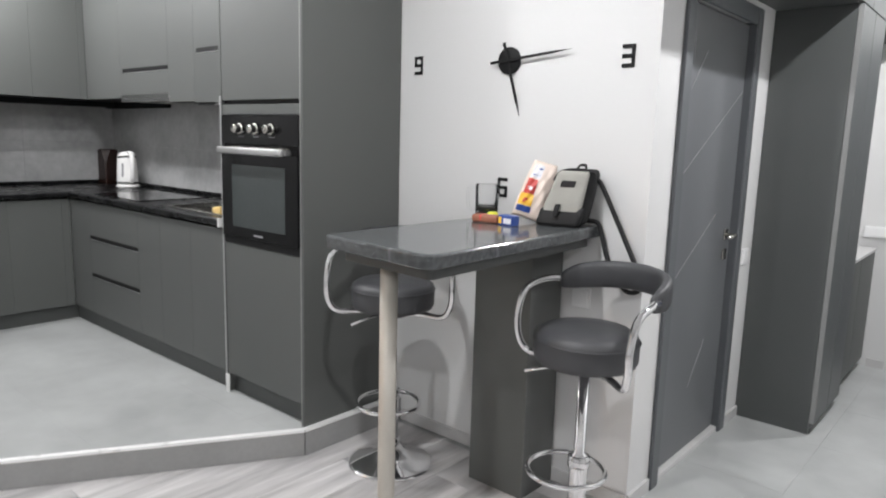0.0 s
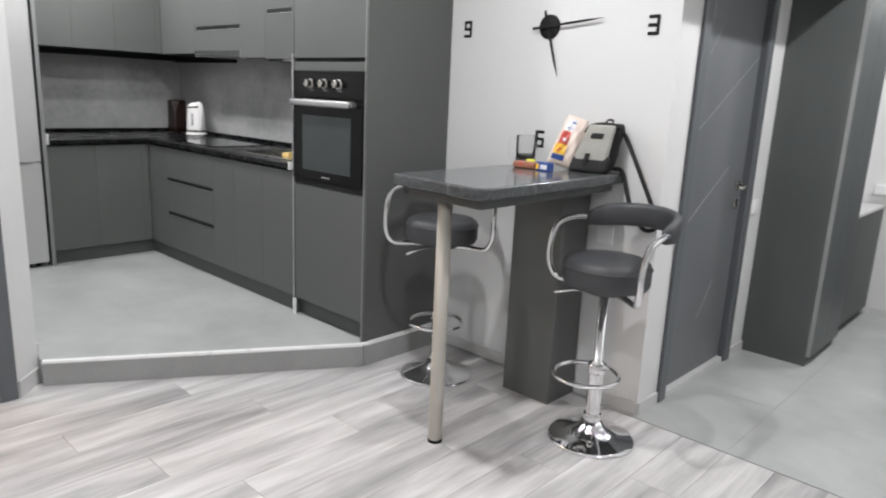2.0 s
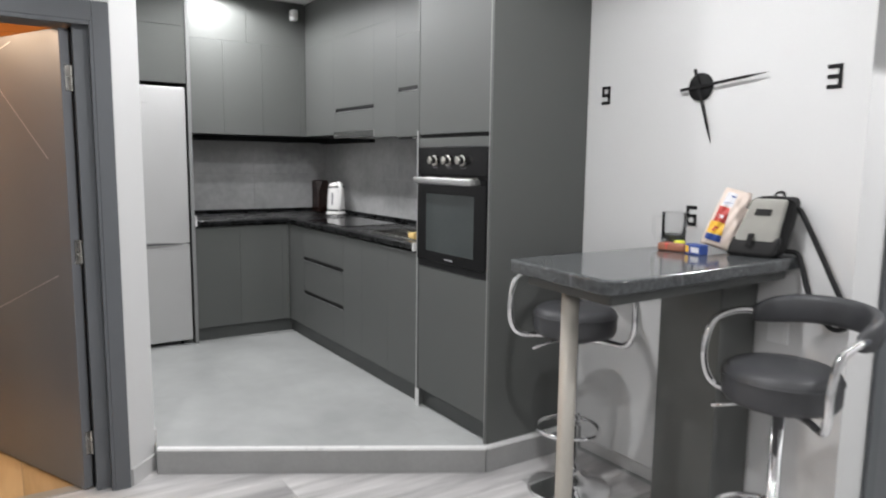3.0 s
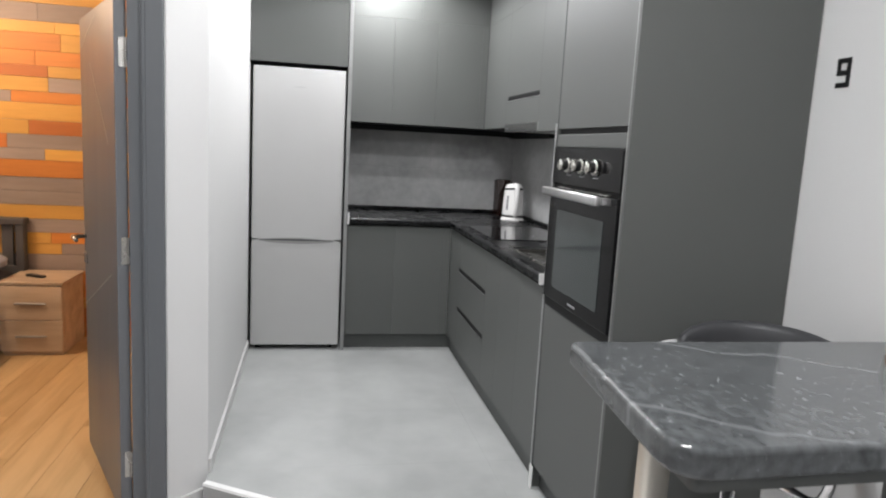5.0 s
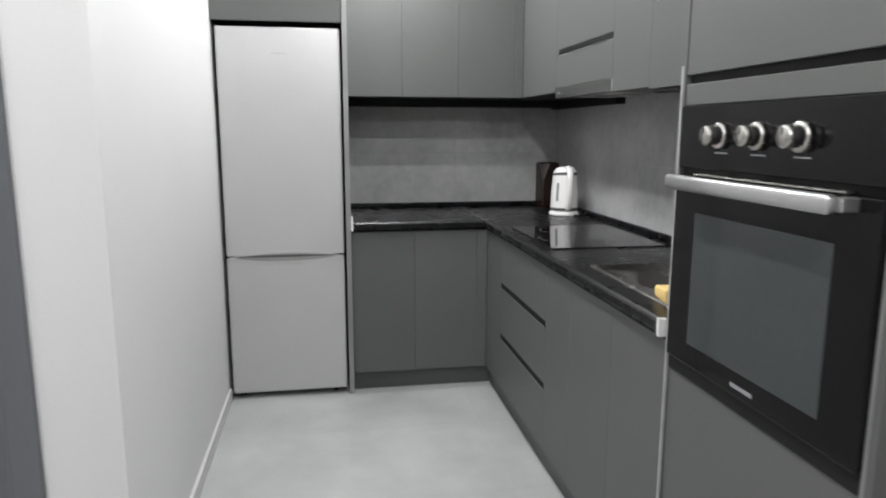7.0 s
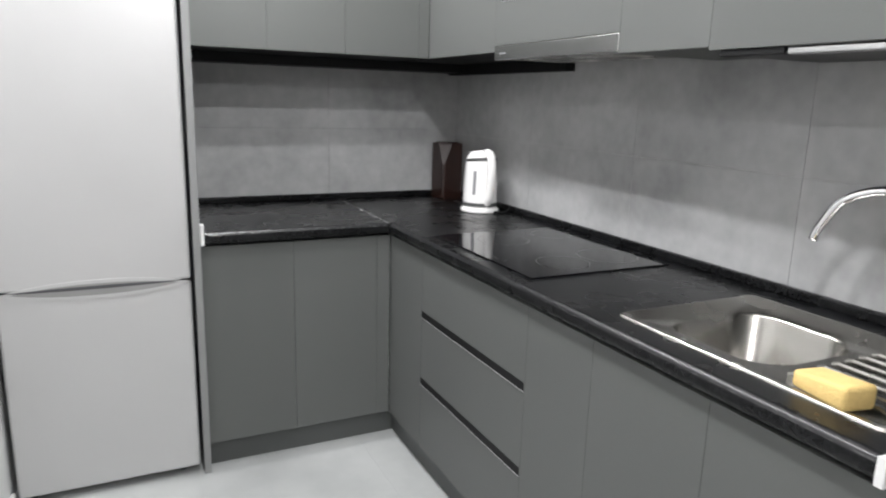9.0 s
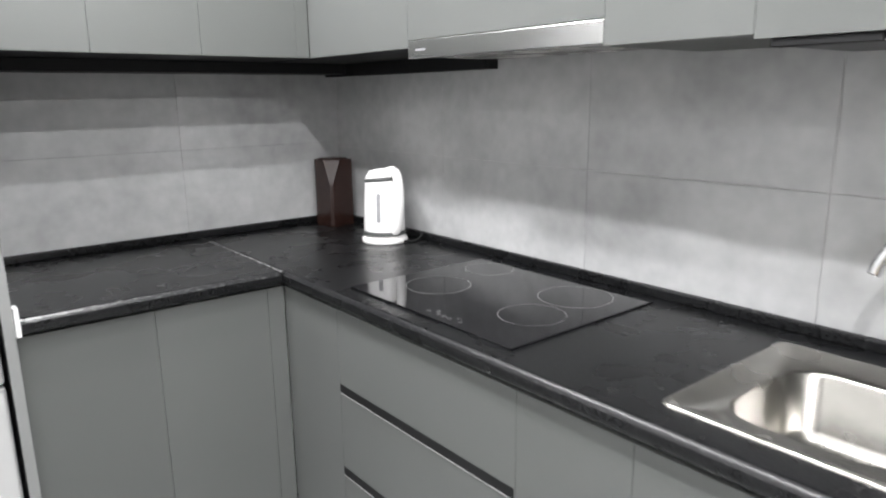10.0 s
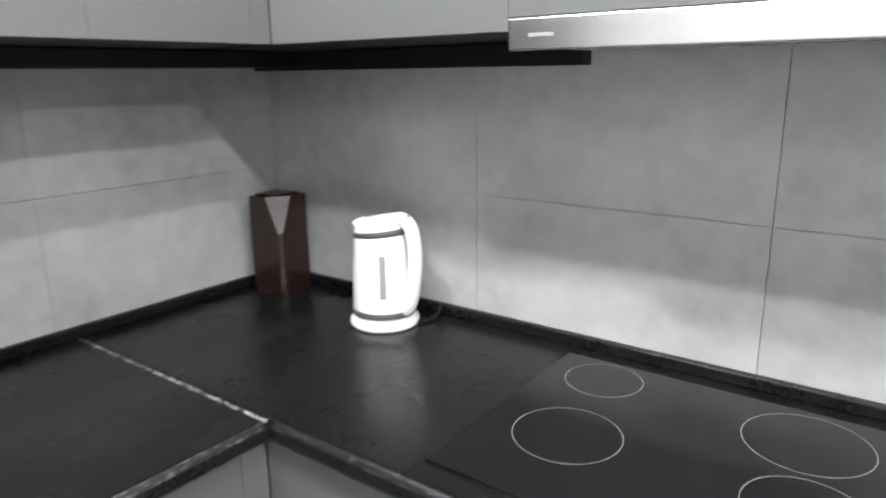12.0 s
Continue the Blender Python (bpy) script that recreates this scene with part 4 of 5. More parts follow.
part("jug", lathe([(0, 0.024), (0.068, 0.024), (0.072, 0.030), (0.071, 0.05), (0.069, 0.12), (0.064, 0.19), (0.062, 0.222), (0.055, 0.236), (0.040, 0.243), (0, 0.245)], 40), M_KETTLE, ke, "", True)
part("lower_band", lathe([(0.0715, 0.028), (0.0728, 0.030), (0.0728, 0.040), (0.0715, 0.042)], 40), M_PLINTH, ke, "grey metal lower band", True)
part("upper_band", lathe([(0.0630, 0.208), (0.0644, 0.209), (0.0638, 0.219), (0.0622, 0.2205)], 40), M_PLINTH, ke, "grey metal upper band", True)
part("lid", lathe([(0.050, 0.237), (0.051, 0.244), (0.046, 0.248), (0.015, 0.251), (0, 0.2515)], 32), M_KETTLE, ke, "", True)
part("spout", tube(smooth_line([(-0.045, 0, 0.19), (-0.060, 0, 0.210), (-0.073, 0, 0.230)], 4), 0.017, 12), M_KETTLE, ke, "", True)
part("handle", tube(smooth_line([(0.030, 0, 0.243), (0.062, 0, 0.248), (0.088, 0, 0.226), (0.097, 0, 0.165), (0.089, 0, 0.095), (0.076, 0, 0.052), (0.060, 0, 0.040)], 6), 0.0175, 14, flat=0.8), M_KETTLE, ke, "", True)
for piece in ke.children:   # the top slopes up towards the handle
    if piece.name.split(".")[0] in ("jug", "lid", "upper_band"):
        for v in piece.data.vertices:
            v.co.z += 0.16 * v.co.x * max(0.0, min(1.0, (v.co.z - 0.18) / 0.05))
wg = part("water_gauge", box(-0.007, 0.007, -0.0022, 0.002, -0.048, 0.048, 0.002), M_GAUGE, ke, "grey water gauge window")
wg.matrix_basis = pose(0, 0, 0, 0, 0, 42) @ pose(0, -0.0685, 0.125, -4, 0, 0)
wg2 = part("switch", box(-0.012, 0.012, -0.004, 0.004, -0.004, 0.006, 0.002), M_GAUGE, ke)
wg2.location = (0.07, 0, 0.252)
part("cord", tube(smooth_line([(0.070, 0.03, 0.006), (0.082, 0.06, 0.005), (0.086, 0.085, 0.012), (0.088, 0.098, 0.034)], 5), 0.0035, 8), M_BLACK, ke, "black mains cord", True)

# dark wooden container in the corner
kb = thing("utensil_holder", "dark brown lacquered square wooden holder", "utensil holder", (-5.203, 2.346, TOP), -39)
bm = bmesh.new()
lay = []
for z, k, c in ((0, 0.98, 0.006), (0.004, 1.0, 0.006), (0.165, 1.0, 0.006), (0.250, 1.0, 0.030), (0.256, 0.985, 0.031)):
    q = 0.071 * k
    lay.append([bm.verts.new(p) for p in ((q - c, -c, z), (q - c, c, z), (0, q, z), (-q, 0, z), (0, -q, z))])
for a, d in zip(lay, lay[1:]):
    for i in range(5):
        bm.faces.new((a[i], a[(i + 1) % 5], d[(i + 1) % 5], d[i]))
bm.faces.new(lay[0][::-1]), bm.faces.new(lay[-1])
bmesh.ops.recalc_face_normals(bm, faces=bm.faces[:])
part("body", bm, M_BLOCK, kb)
part("rim", prism([(0.040, 0), (0, 0.055), (-0.057, 0), (0, -0.055)], 0.2555, 0.2615, 0.002, 1), M_BLOCK, kb, "dark wooden lid rim")

# ---- bar table ----
bt = thing("bar_table", "bar table with dark marbled top, metal leg and panel base", "table", (-1.30, 1.9, 0))


def rounded(pts, radii, k=7):
    out = []
    m = len(pts)
    for i in range(m):
        p, a, b, r = Vector(pts[i]), Vector(pts[i - 1]), Vector(pts[(i + 1) % m]), radii[i]
        if r <= 0:
            out.append(tuple(p))
            continue
        u, v = (a - p).normalized(), (b - p).normalized()
        s, e = p + u * r, p + v * r
        for j in range(k + 1):
            t = j / k
            out.append(tuple((1 - t) ** 2 * s + 2 * t * (1 - t) * p + t * t * e))
    return out


outline = rounded([(-1.585, 2.443), (-1.588, 1.482), (-1.088, 1.438), (-1.115, 2.443)], [0, 0.022, 0.075, 0])
part("tabletop", prism([(x + 1.30, y - 1.9) for x, y in outline], 1.050, 1.095, 0.009, 4), M_MARBLE, bt)
apron = rounded([(-1.54, 2.42), (-1.548, 1.530), (-1.135, 1.495), (-1.155, 2.42)], [0, 0.02, 0.02, 0])
part("apron", prism([(x + 1.30, y - 1.9) for x, y in apron], 1.012, 1.050), M_PLINTH, bt)
part("base_panel", box(-1.528 + 1.3, -1.262 + 1.3, 2.208 - 1.9, 2.43 - 1.9, 0, 1.012, 0.0015, 1), M_FRONT, bt, "grey panelled base box")
leg = part("leg", lathe([(0, 0.004), (0.029, 0.004), (0.0285, 0.03), (0.0285, 1.012), (0, 1.012)], 28), M_NICKEL, bt, "satin nickel round leg", True)
leg.location = (-1.380 + 1.3, 1.574 - 1.9, 0)
part("foot_cap", lathe([(0, 0), (0.030, 0), (0.030, 0.012), (0.0287, 0.014)], 28), M_BLACK, leg, "", True)


# ---- bar stools ----
def bar_stool(place, turn):
    """Turn: the way in which the backrest lies, degrees from x."""
    s = thing("bar_stool", "black padded bar stool with chrome gas-lift base", "bar stool", place, turn, "stools at the bar table")
    part("base_plate", lathe([(0, 0), (0.184, 0), (0.185, 0.006), (0.172, 0.013), (0.110, 0.030), (0.055, 0.060), (0.040, 0.085), (0, 0.085)], 56), M_CHROME, s, "domed chrome base", True)
    part("column", lathe([(0.031, 0.07), (0.031, 0.335), (0.028, 0.345), (0.019, 0.35), (0.019, 0.67), (0, 0.67)], 28), M_CHROME, s, "", True)
    part("cover_ring", lathe([(0.034, 0.08), (0.040, 0.095), (0.036, 0.115), (0.032, 0.118)], 28), M_CHROME, s, "", True)
    ringp = [(-0.06 + 0.132 * math.cos(t), 0.132 * math.sin(t), 0.300) for t in [2 * math.pi * i / 40 for i in range(40)]]
    part("footrest", tube(ringp, 0.0095, 10, True), M_CHROME, s, "chrome foot ring", True)
    part("footrest_clamp", lathe([(0.034, 0.295), (0.038, 0.297), (0.038, 0.338), (0.034, 0.34)], 24), M_CHROME, s, "", True)
    part("seat", lathe([(0, 0.672), (0.140, 0.672), (0.166, 0.678), (0.175, 0.695), (0.176, 0.750), (0.170, 0.776), (0.150, 0.790), (0.09, 0.796), (0, 0.796)], 56), M_LEATHER, s, "round black padded seat", True)
    part("seat_seam", tube([(0.1768 * math.cos(t), 0.1768 * math.sin(t), 0.758) for t in [2 * math.pi * i / 56 for i in range(56)]], 0.003, 6, True), M_LEATHER, s)
    part("seat_plate", lathe([(0, 0.645), (0.075, 0.645), (0.085, 0.655), (0.085, 0.672), (0, 0.672)], 28), M_FRIDGE_D, s)
    # curved pad
    bm = bmesh.new()
    k, rows = 26, []
    for i in range(k + 1):
        u = -1 + 2 * i / k
        t = radians(72) * u
        fade = 1 - 0.45 * abs(u) ** 6
        mid, half, thick = 0.912, 0.050 * fade, 0.021 * fade
        ring = []
        for j in range(12):
            a = 2 * math.pi * j / 12
            rad = 0.232 + thick * math.copysign(abs(math.cos(a)) ** 0.7, math.cos(a)) + 0.03 * (1 - u * u) - 0.012 * u * u
            z = mid + 0.028 * (1 - u * u) + half * math.copysign(abs(math.sin(a)) ** 0.7, math.sin(a))
            ring.append(bm.verts.new((rad * math.cos(t), rad * math.sin(t), z)))
        rows.append(ring)
    for p, q in zip(rows, rows[1:]):
        for j in range(12):
            bm.faces.new((p[j], p[(j + 1) % 12], q[(j + 1) % 12], q[j]))
    bm.faces.new(rows[0][::-1]), bm.faces.new(rows[-1])
    bmesh.ops.recalc_face_normals(bm, faces=bm.faces[:])
    part("backrest", bm, M_LEATHER, s, "curved black padded backrest", True)
    for sg in (-1, 1):
        arm = smooth_line([(0.09, sg * 0.215, 0.918), (0.02, sg * 0.243, 0.916), (-0.055, sg * 0.258, 0.885), (-0.085, sg * 0.262, 0.80), (-0.082, sg * 0.258, 0.715),
                           (-0.062, sg * 0.225, 0.662), (-0.02, sg * 0.14, 0.655), (0, sg * 0.06, 0.655)], 6)
        part("arm", tube(arm, 0.0125, 12), M_CHROME, s, "bent chrome arm tube", True)
    part("lift_lever", tube([(-0.04, 0.04, 0.650), (-0.09, 0.09, 0.642), (-0.145, 0.14, 0.624)], 0.006, 8), M_CHROME, s, "", True)
    return s


first_stool = bar_stool((-0.957, 2.094, 0), 74)
second_stool = copy_thing(first_stool, pose(-1.862, 2.075, 0, 0, 0, 122))
for piece in second_stool.children:   # its gas lift stands a little higher
    if piece.name.split(".")[0] in ("seat", "seat_seam", "seat_plate", "backrest", "arm", "lift_lever"):
        piece.location.z = 0.025

# ---- clock ----
ck = thing("wall_clock", "large black stick-on wall clock with separate figures", "clock", (-1.572, 2.444, 1.730))
hub = part("hub", lathe([(0, 0.0), (0.055, 0.0), (0.055, 0.010), (0.050, 0.014), (0, 0.014)], 40), M_BLACK, ck, "", True)
hub.matrix_basis = pose(0, 0, 0, 90, 0, 0)


def hand(length, tail, w, ang, y):
    bm = prism([(-w, -tail), (w, -tail), (w * 0.9, length * 0.7), (0, length), (-w * 0.9, length * 0.7)], 0, 0.002)
    h = part("clock_hand", bm, M_BLACK, ck, "thin black pointer")
    h.matrix_basis = Matrix.Translation((0, y, 0)) @ Matrix.Rotation(radians(90), 4, "X") @ Matrix.Rotation(radians(-ang), 4, "Z")


hand(0.305, 0.085, 0.006, 84.5, -0.022)
hand(0.235, 0.075, 0.007, 163, -0.018)


def figure(strokes, place, h=0.082):
    """A squared figure of bars on the wall."""
    bm = bmesh.new()
    t, w = h * 0.17, h * 0.62
    for kind in strokes:
        if kind in "tmb":
            z = {"t": h / 2 - t / 2, "m": 0, "b": -h / 2 + t / 2}[kind]
            box(-w / 2, w / 2, -0.006, 0, z - t / 2, z + t / 2, 0.002, 1, bm)
        else:
            x = -w / 2 + t / 2 if kind in "lL" else w / 2 - t / 2
            z0, z1 = (0, h / 2) if kind in "lr" else (-h / 2, 0)
            box(x - t / 2, x + t / 2, -0.0055, 0, z0, z1, 0.002, 1, bm)
    f = part("figure", bm, M_BLACK, ck, "black stick-on figure")
    f.location = place


figure("tmblrR", (-0.512, 0, 0.004))
figure("tmbrR", (0.525, 0, -0.008))
figure("tmblLR", (-0.012, 0, -0.520))

# ---- things on the bar table ----
TT = 1.0952
mug = thing("glass_mug", "clear glass mug with black coffee", "mug", (-1.545, 2.285, TT), 200)
part("glass", lathe([(0, 0), (0.043, 0), (0.046, 0.006), (0.047, 0.135), (0.0455, 0.137), (0.044, 0.135), (0.043, 0.012), (0, 0.012)], 36), M_GLASS, mug, "", True)
part("handle", tube(smooth_line([(0.045, 0, 0.115), (0.075, 0, 0.118), (0.082, 0, 0.08), (0.074, 0, 0.035), (0.045, 0, 0.03)], 5), 0.006, 10), M_GLASS, mug, "", True)
part("coffee", lathe([(0, 0.0125), (0.0428, 0.0125), (0.0432, 0.036), (0, 0.036)], 32), M_COFFEE, mug, "black coffee", True)
part("print", box(-0.0475, -0.0468, -0.014, 0.014, 0.075, 0.10), M_GAUGE, mug)


def crumple(u, v, s):
    """Folds of a soft packet."""
    return 0.005 * math.sin(7 * u + 9 * v + 2 * s) + 0.004 * math.sin(13 * u - 17 * v + s) + 0.0025 * abs(math.sin(9 * v + 5 * u * v))


def pouch(w, h, d, material, parent):
    """A pillow-shaped packet, flat at both ends."""
    bm = bmesh.new()
    nx, nz = 16, 26
    grid = {}
    for s in (0, 1):
        for i in range(nx + 1):
            for j in range(nz + 1):
                u, v = -1 + 2 * i / nx, j / nz
                bulge = d * (1 - u ** 4) * math.sin(math.pi * min(1, max(0, v))) ** 0.5
                wob = crumple(u, v, s)
                grid[s, i, j] = bm.verts.new((u * w / 2 * (1 - 0.06 * math.sin(math.pi * v) - 0.30 * v ** 3), (bulge / 2 + wob * math.sin(math.pi * v)) * (1 if s else -1), v * h))
    for s in (0, 1):
        for i in range(nx):
            for j in range(nz):
                q = [grid[s, i, j], grid[s, i + 1, j], grid[s, i + 1, j + 1], grid[s, i, j + 1]]
                bm.faces.new(q if s == 0 else q[::-1])
    bmesh.ops.remove_doubles(bm, verts=bm.verts[:], dist=0.0006)
    return part("pouch", bm, material, parent, "", True)


snack = thing("snack_packet", "crumpled cream snack packet with red and yellow print", "packet", (-1.372, 2.305, TT), 22)
pk = pouch(0.132, 0.232, 0.065, M_CREAM, snack)
pk.matrix_basis = pose(0.01, 0, 0.012, -14, 14, 0)


def print_patch(u0, u1, v0, v1, material, name):
    """A printed field lying on the packet's bulge."""
    bm = bmesh.new()
    g = {}
    for i in range(9):
        for j in range(9):
            u, v = u0 + (u1 - u0) * i / 8, v0 + (v1 - v0) * j / 8
            b = 0.065 * (1 - u ** 4) * math.sin(math.pi * v) ** 0.5
            wob = crumple(u, v, 0)
            g[i, j] = bm.verts.new((u * 0.066 * (1 - 0.06 * math.sin(math.pi * v) - 0.30 * v ** 3), -(b / 2 + wob * math.sin(math.pi * v)) - 0.002, v * 0.232))
    for i in range(8):
        for j in range(8):
            bm.faces.new((g[i, j], g[i + 1, j], g[i + 1, j + 1], g[i, j + 1]))
    part(name, bm, material, pk, "", True)


print_patch(-0.72, -0.02, 0.40, 0.66, M_RED, "red_field")
print_patch(-0.55, -0.20, 0.46, 0.52, M_PALEPRINT, "pale_letter_bar")
print_patch(-0.86, 0.05, 0.20, 0.40, M_YELLOW, "yellow_field")
print_patch(-0.60, -0.25, 0.24, 0.32, M_RED, "red_mark")
print_patch(-0.86, 0.08, 0.09, 0.19, M_BLUE, "blue_field")
print_patch(-0.62, 0.10, 0.68, 0.92, M_PALEPRINT, "pale_field")
print_patch(-0.50, 0.00, 0.72, 0.75, M_BLUE, "dark_line")
print_patch(-0.40, 0.05, 0.84, 0.87, M_BLUE, "dark_line")

bar1 = thing("snack_bar", "small brown wrapped snack with red ends", "snack", (-1.455, 2.17, TT), 12)
part("wrapper", box(-0.055, 0.055, -0.024, 0.024, 0, 0.030, 0.008, 3), M_BROWN, bar1, "", True)
part("wrapper_band", box(-0.025, -0.008, -0.0245, 0.0245, 0.004, 0.0305, 0.006, 2), M_RED, bar1)
cap = thing("bottle_cap", "lime yellow plastic cap", "cap", (-1.462, 2.215, TT))
part("cap", lathe([(0, 0), (0.021, 0), (0.021, 0.030), (0.017, 0.036), (0, 0.036)], 20), M_LIME, cap, "", True)
box1 = thing("small_carton", "small blue carton with pale print", "carton", (-1.345, 2.16, TT), -8)
part("carton", box(-0.036, 0.036, -0.02, 0.02, 0, 0.038, 0.003), M_BLUE, box1)
part("pale_field", box(-0.008, 0.030, -0.0206, -0.018, 0.008, 0.027), M_PALEPRINT, box1)
part("red_field", box(-0.033, -0.018, -0.0206, -0.018, 0.006, 0.031), M_YELLOW, box1)

bag = thing("shoulder_bag", "grey canvas shoulder bag with black base and trim", "bag", (-1.232, 2.345, TT), 14)


def soft_box(w, d, h, b, lean=0.0, taper=0.12):
    bm = box(-w / 2, w / 2, -d / 2, d / 2, 0, h, b, 4)
    for v in bm.verts:
        f = v.co.z / h
        v.co.x *= 1 - taper * f
        v.co.y = v.co.y * (1 - 0.25 * f) + lean * f
    return bm


part("body", soft_box(0.215, 0.095, 0.215, 0.034, 0.02, 0.2), M_BAGBLACK, bag, "black bag body", True)
fp = part("front_pocket", soft_box(0.18, 0.036, 0.178, 0.016, 0.012, 0.24), M_BAGGREY, bag, "grey canvas front", True)
fp.location = (-0.008, -0.050, 0.03)
bb = part("base", soft_box(0.195, 0.05, 0.075, 0.018, 0.006, 0.02), M_BAGBLACK, bag, "black base panel", True)
bb.location = (-0.006, -0.050, 0.0)
part("tag", box(-0.045, 0.018, -0.0605, -0.054, 0.148, 0.172, 0.002), M_BAGBLACK, bag, "dark woven tag")
part("buckle", box(-0.035, -0.012, -0.082, -0.070, 0.04, 0.085, 0.003), M_BAGBLACK, bag)
part("zip_edge", tube(smooth_line([(-0.092, -0.03, 0.17), (-0.075, -0.028, 0.203), (0.0, -0.026, 0.214), (0.075, -0.028, 0.203), (0.095, -0.03, 0.16)], 5), 0.005, 8), M_BAGBLACK, bag, "", True)
part("carry_loop", tube(smooth_line([(-0.02, 0.02, 0.212), (-0.012, 0.02, 0.228), (0.012, 0.02, 0.228), (0.02, 0.02, 0.212)], 4), 0.005, 8), M_BAGBLACK, bag, "", True)


def strap(points, w=0.012):
    """A flat band along a line, its face towards -y."""
    bm = bmesh.new()
    line = smooth_line(points, 8)
    rows = []
    for i, p in enumerate(line):
        d = (line[min(i + 1, len(line) - 1)] - line[max(i - 1, 0)]).normalized()
        s = d.cross(Vector((0, 1, 0.2))).normalized()
        n = s.cross(d).normalized()
        rows.append([bm.verts.new(p + a * s * w + b * n * 0.0015) for a, b in ((-1, -1), (1, -1), (1, 1), (-1, 1))])
    for p, q in zip(rows, rows[1:]):
        for j in range(4):
            bm.faces.new((p[j], p[(j + 1) % 4], q[(j + 1) % 4], q[j]))
    bm.faces.new(rows[0][::-1]), bm.faces.new(rows[-1])
    bmesh.ops.recalc_face_normals(bm, faces=bm.faces[:])
    return bm


for piece in bag.children:   # it slouches to one side
    for v in piece.data.vertices:
        v.co.x = v.co.x * 0.86 + 0.006 + 0.27 * (v.co.z + piece.location.z)
part("strap", strap([(0.125, 0.0, 0.185), (0.15, 0.0, 0.155), (0.20, -0.005, 0.06), (0.255, -0.01, -0.05), (0.305, -0.02, -0.15), (0.318, -0.02, -0.21), (0.26, 0.0, -0.225), (0.185, 0.03, -0.13), (0.150, 0.04, -0.03), (0.130, 0.04, 0.014), (0.09, 0.03, 0.02)], 0.009), M_BAGBLACK, bag, "black webbing strap", True)


# sockets and switches
def plate(name, label, x0, x1, y0, y1, z0, z1, face):
    s = thing(name, label, "socket" if "socket" in name else "switch", ((x0 + x1) / 2, (y0 + y1) / 2, z0))
    cx, cy = (x0 + x1) / 2, (y0 + y1) / 2
    part("plate", box(x0 - cx, x1 - cx, y0 - cy, y1 - cy, 0, z1 - z0, 0.003), M_WHITEPL, s)
    if face == "-y":
        part("insert", box((x0 - cx) * 0.7, (x1 - cx) * 0.7, y0 - cy - 0.003, y0 - cy + 0.002, (z1 - z0) * 0.15, (z1 - z0) * 0.85, 0.002), M_WHITEPL, s)
    else:
        part("insert", box(x1 - cx - 0.002, x1 - cx + 0.003, (y0 - cy) * 0.7, (y1 - cy) * 0.7, (z1 - z0) * 0.15, (z1 - z0) * 0.85, 0.002), M_WHITEPL, s)
    return s


plate("wall_socket", "white wall socket below the bar table top", -1.215, -1.135, 2.432, 2.444, 0.765, 0.845, "-y")
plate("light_switch", "white light switch beside the grey door", -0.93, -0.918, 3.56, 3.64, 0.83, 0.91, "+x")
plate("wall_socket", "long white socket strip above the low cabinet", -0.67, -0.52, 5.17, 5.2, 0.855, 0.925, "-y")
plate("wall_socket", "white socket on the coloured board wall", -5.405, -5.393, -1.205, -1.125, 1.0, 1.08, "+x")

# wardrobe in the passage
OVER = 2.06
wr = thing("wardrobe", "tall dark grey wardrobe with pale front edges", "wardrobe", (-0.76, 3.95, 0))
part("side_panel", box(-0.168, 0.182, -0.233, -0.213, 0, OVER - 0.002, 0.001, 1), M_WARD, wr)
part("body", box(-0.168, 0.180, -0.213, 0.33, 0.01, OVER - 0.002), M_PLINTH, wr)
part("door", box(0.184, 0.206, -0.233, 0.046, 0.06, OVER - 0.004, 0.0015, 1), M_WARD, wr)
part("door", box(0.184, 0.206, 0.049, 0.328, 0.06, OVER - 0.004, 0.0015, 1), M_WARD, wr)
part("edge_strip", box(0.184, 0.207, -0.2345, -0.2332, 0.06, OVER - 0.004), M_BAND, wr, "pale edge band of the door")
part("plinth", box(0.150, 0.170, -0.213, 0.33, 0, 0.058), M_PLINTH, wr)
oh = thing("overhead_cabinet", "dark grey cupboard row under the passage ceiling", "cabinet", (-0.76, 3.92, OVER))
part("body", box(-0.168, 0.182, -1.26, 1.27, 0, CEIL - OVER - 0.003, 0.001, 1), M_WARD, oh)
for i in range(4):
    part("door", box(0.184, 0.204, -1.258 + 0.632 * i, -0.629 + 0.632 * i, 0.003, CEIL - OVER - 0.006, 0.0015, 1), M_WARD, oh)
lc = thing("shoe_cabinet", "low dark grey cabinet with pale top", "cabinet", (-0.76, 4.67, 0))
part("body", box(-0.168, 0.145, -0.375, 0.50, 0.06, 0.77), M_PLINTH, lc)
part("door", box(0.147, 0.166, -0.375, 0.060, 0.06, 0.77, 0.0015, 1), M_FRONT, lc)
part("door", box(0.147, 0.166, 0.063, 0.50, 0.06, 0.77, 0.0015, 1), M_FRONT, lc)
part("plinth", box(-0.168, 0.135, -0.375, 0.50, 0, 0.06), M_BLACK, lc)
part("top_board", box(-0.168, 0.172, -0.375, 0.51, 0.77, 0.79, 0.002), M_SKIRT, lc, "pale top board")

# ---- bedroom ----
ns = thing("nightstand", "pale oak nightstand with two drawers", "nightstand", (-5.165, -0.775, 0))
part("body", box(-0.20, 0.195, -0.185, 0.185, 0.02, 0.465, 0.002, 1), M_STAND, ns)
part("top", box(-0.205, 0.215, -0.192, 0.192, 0.465, 0.485, 0.002, 1), M_STAND, ns)
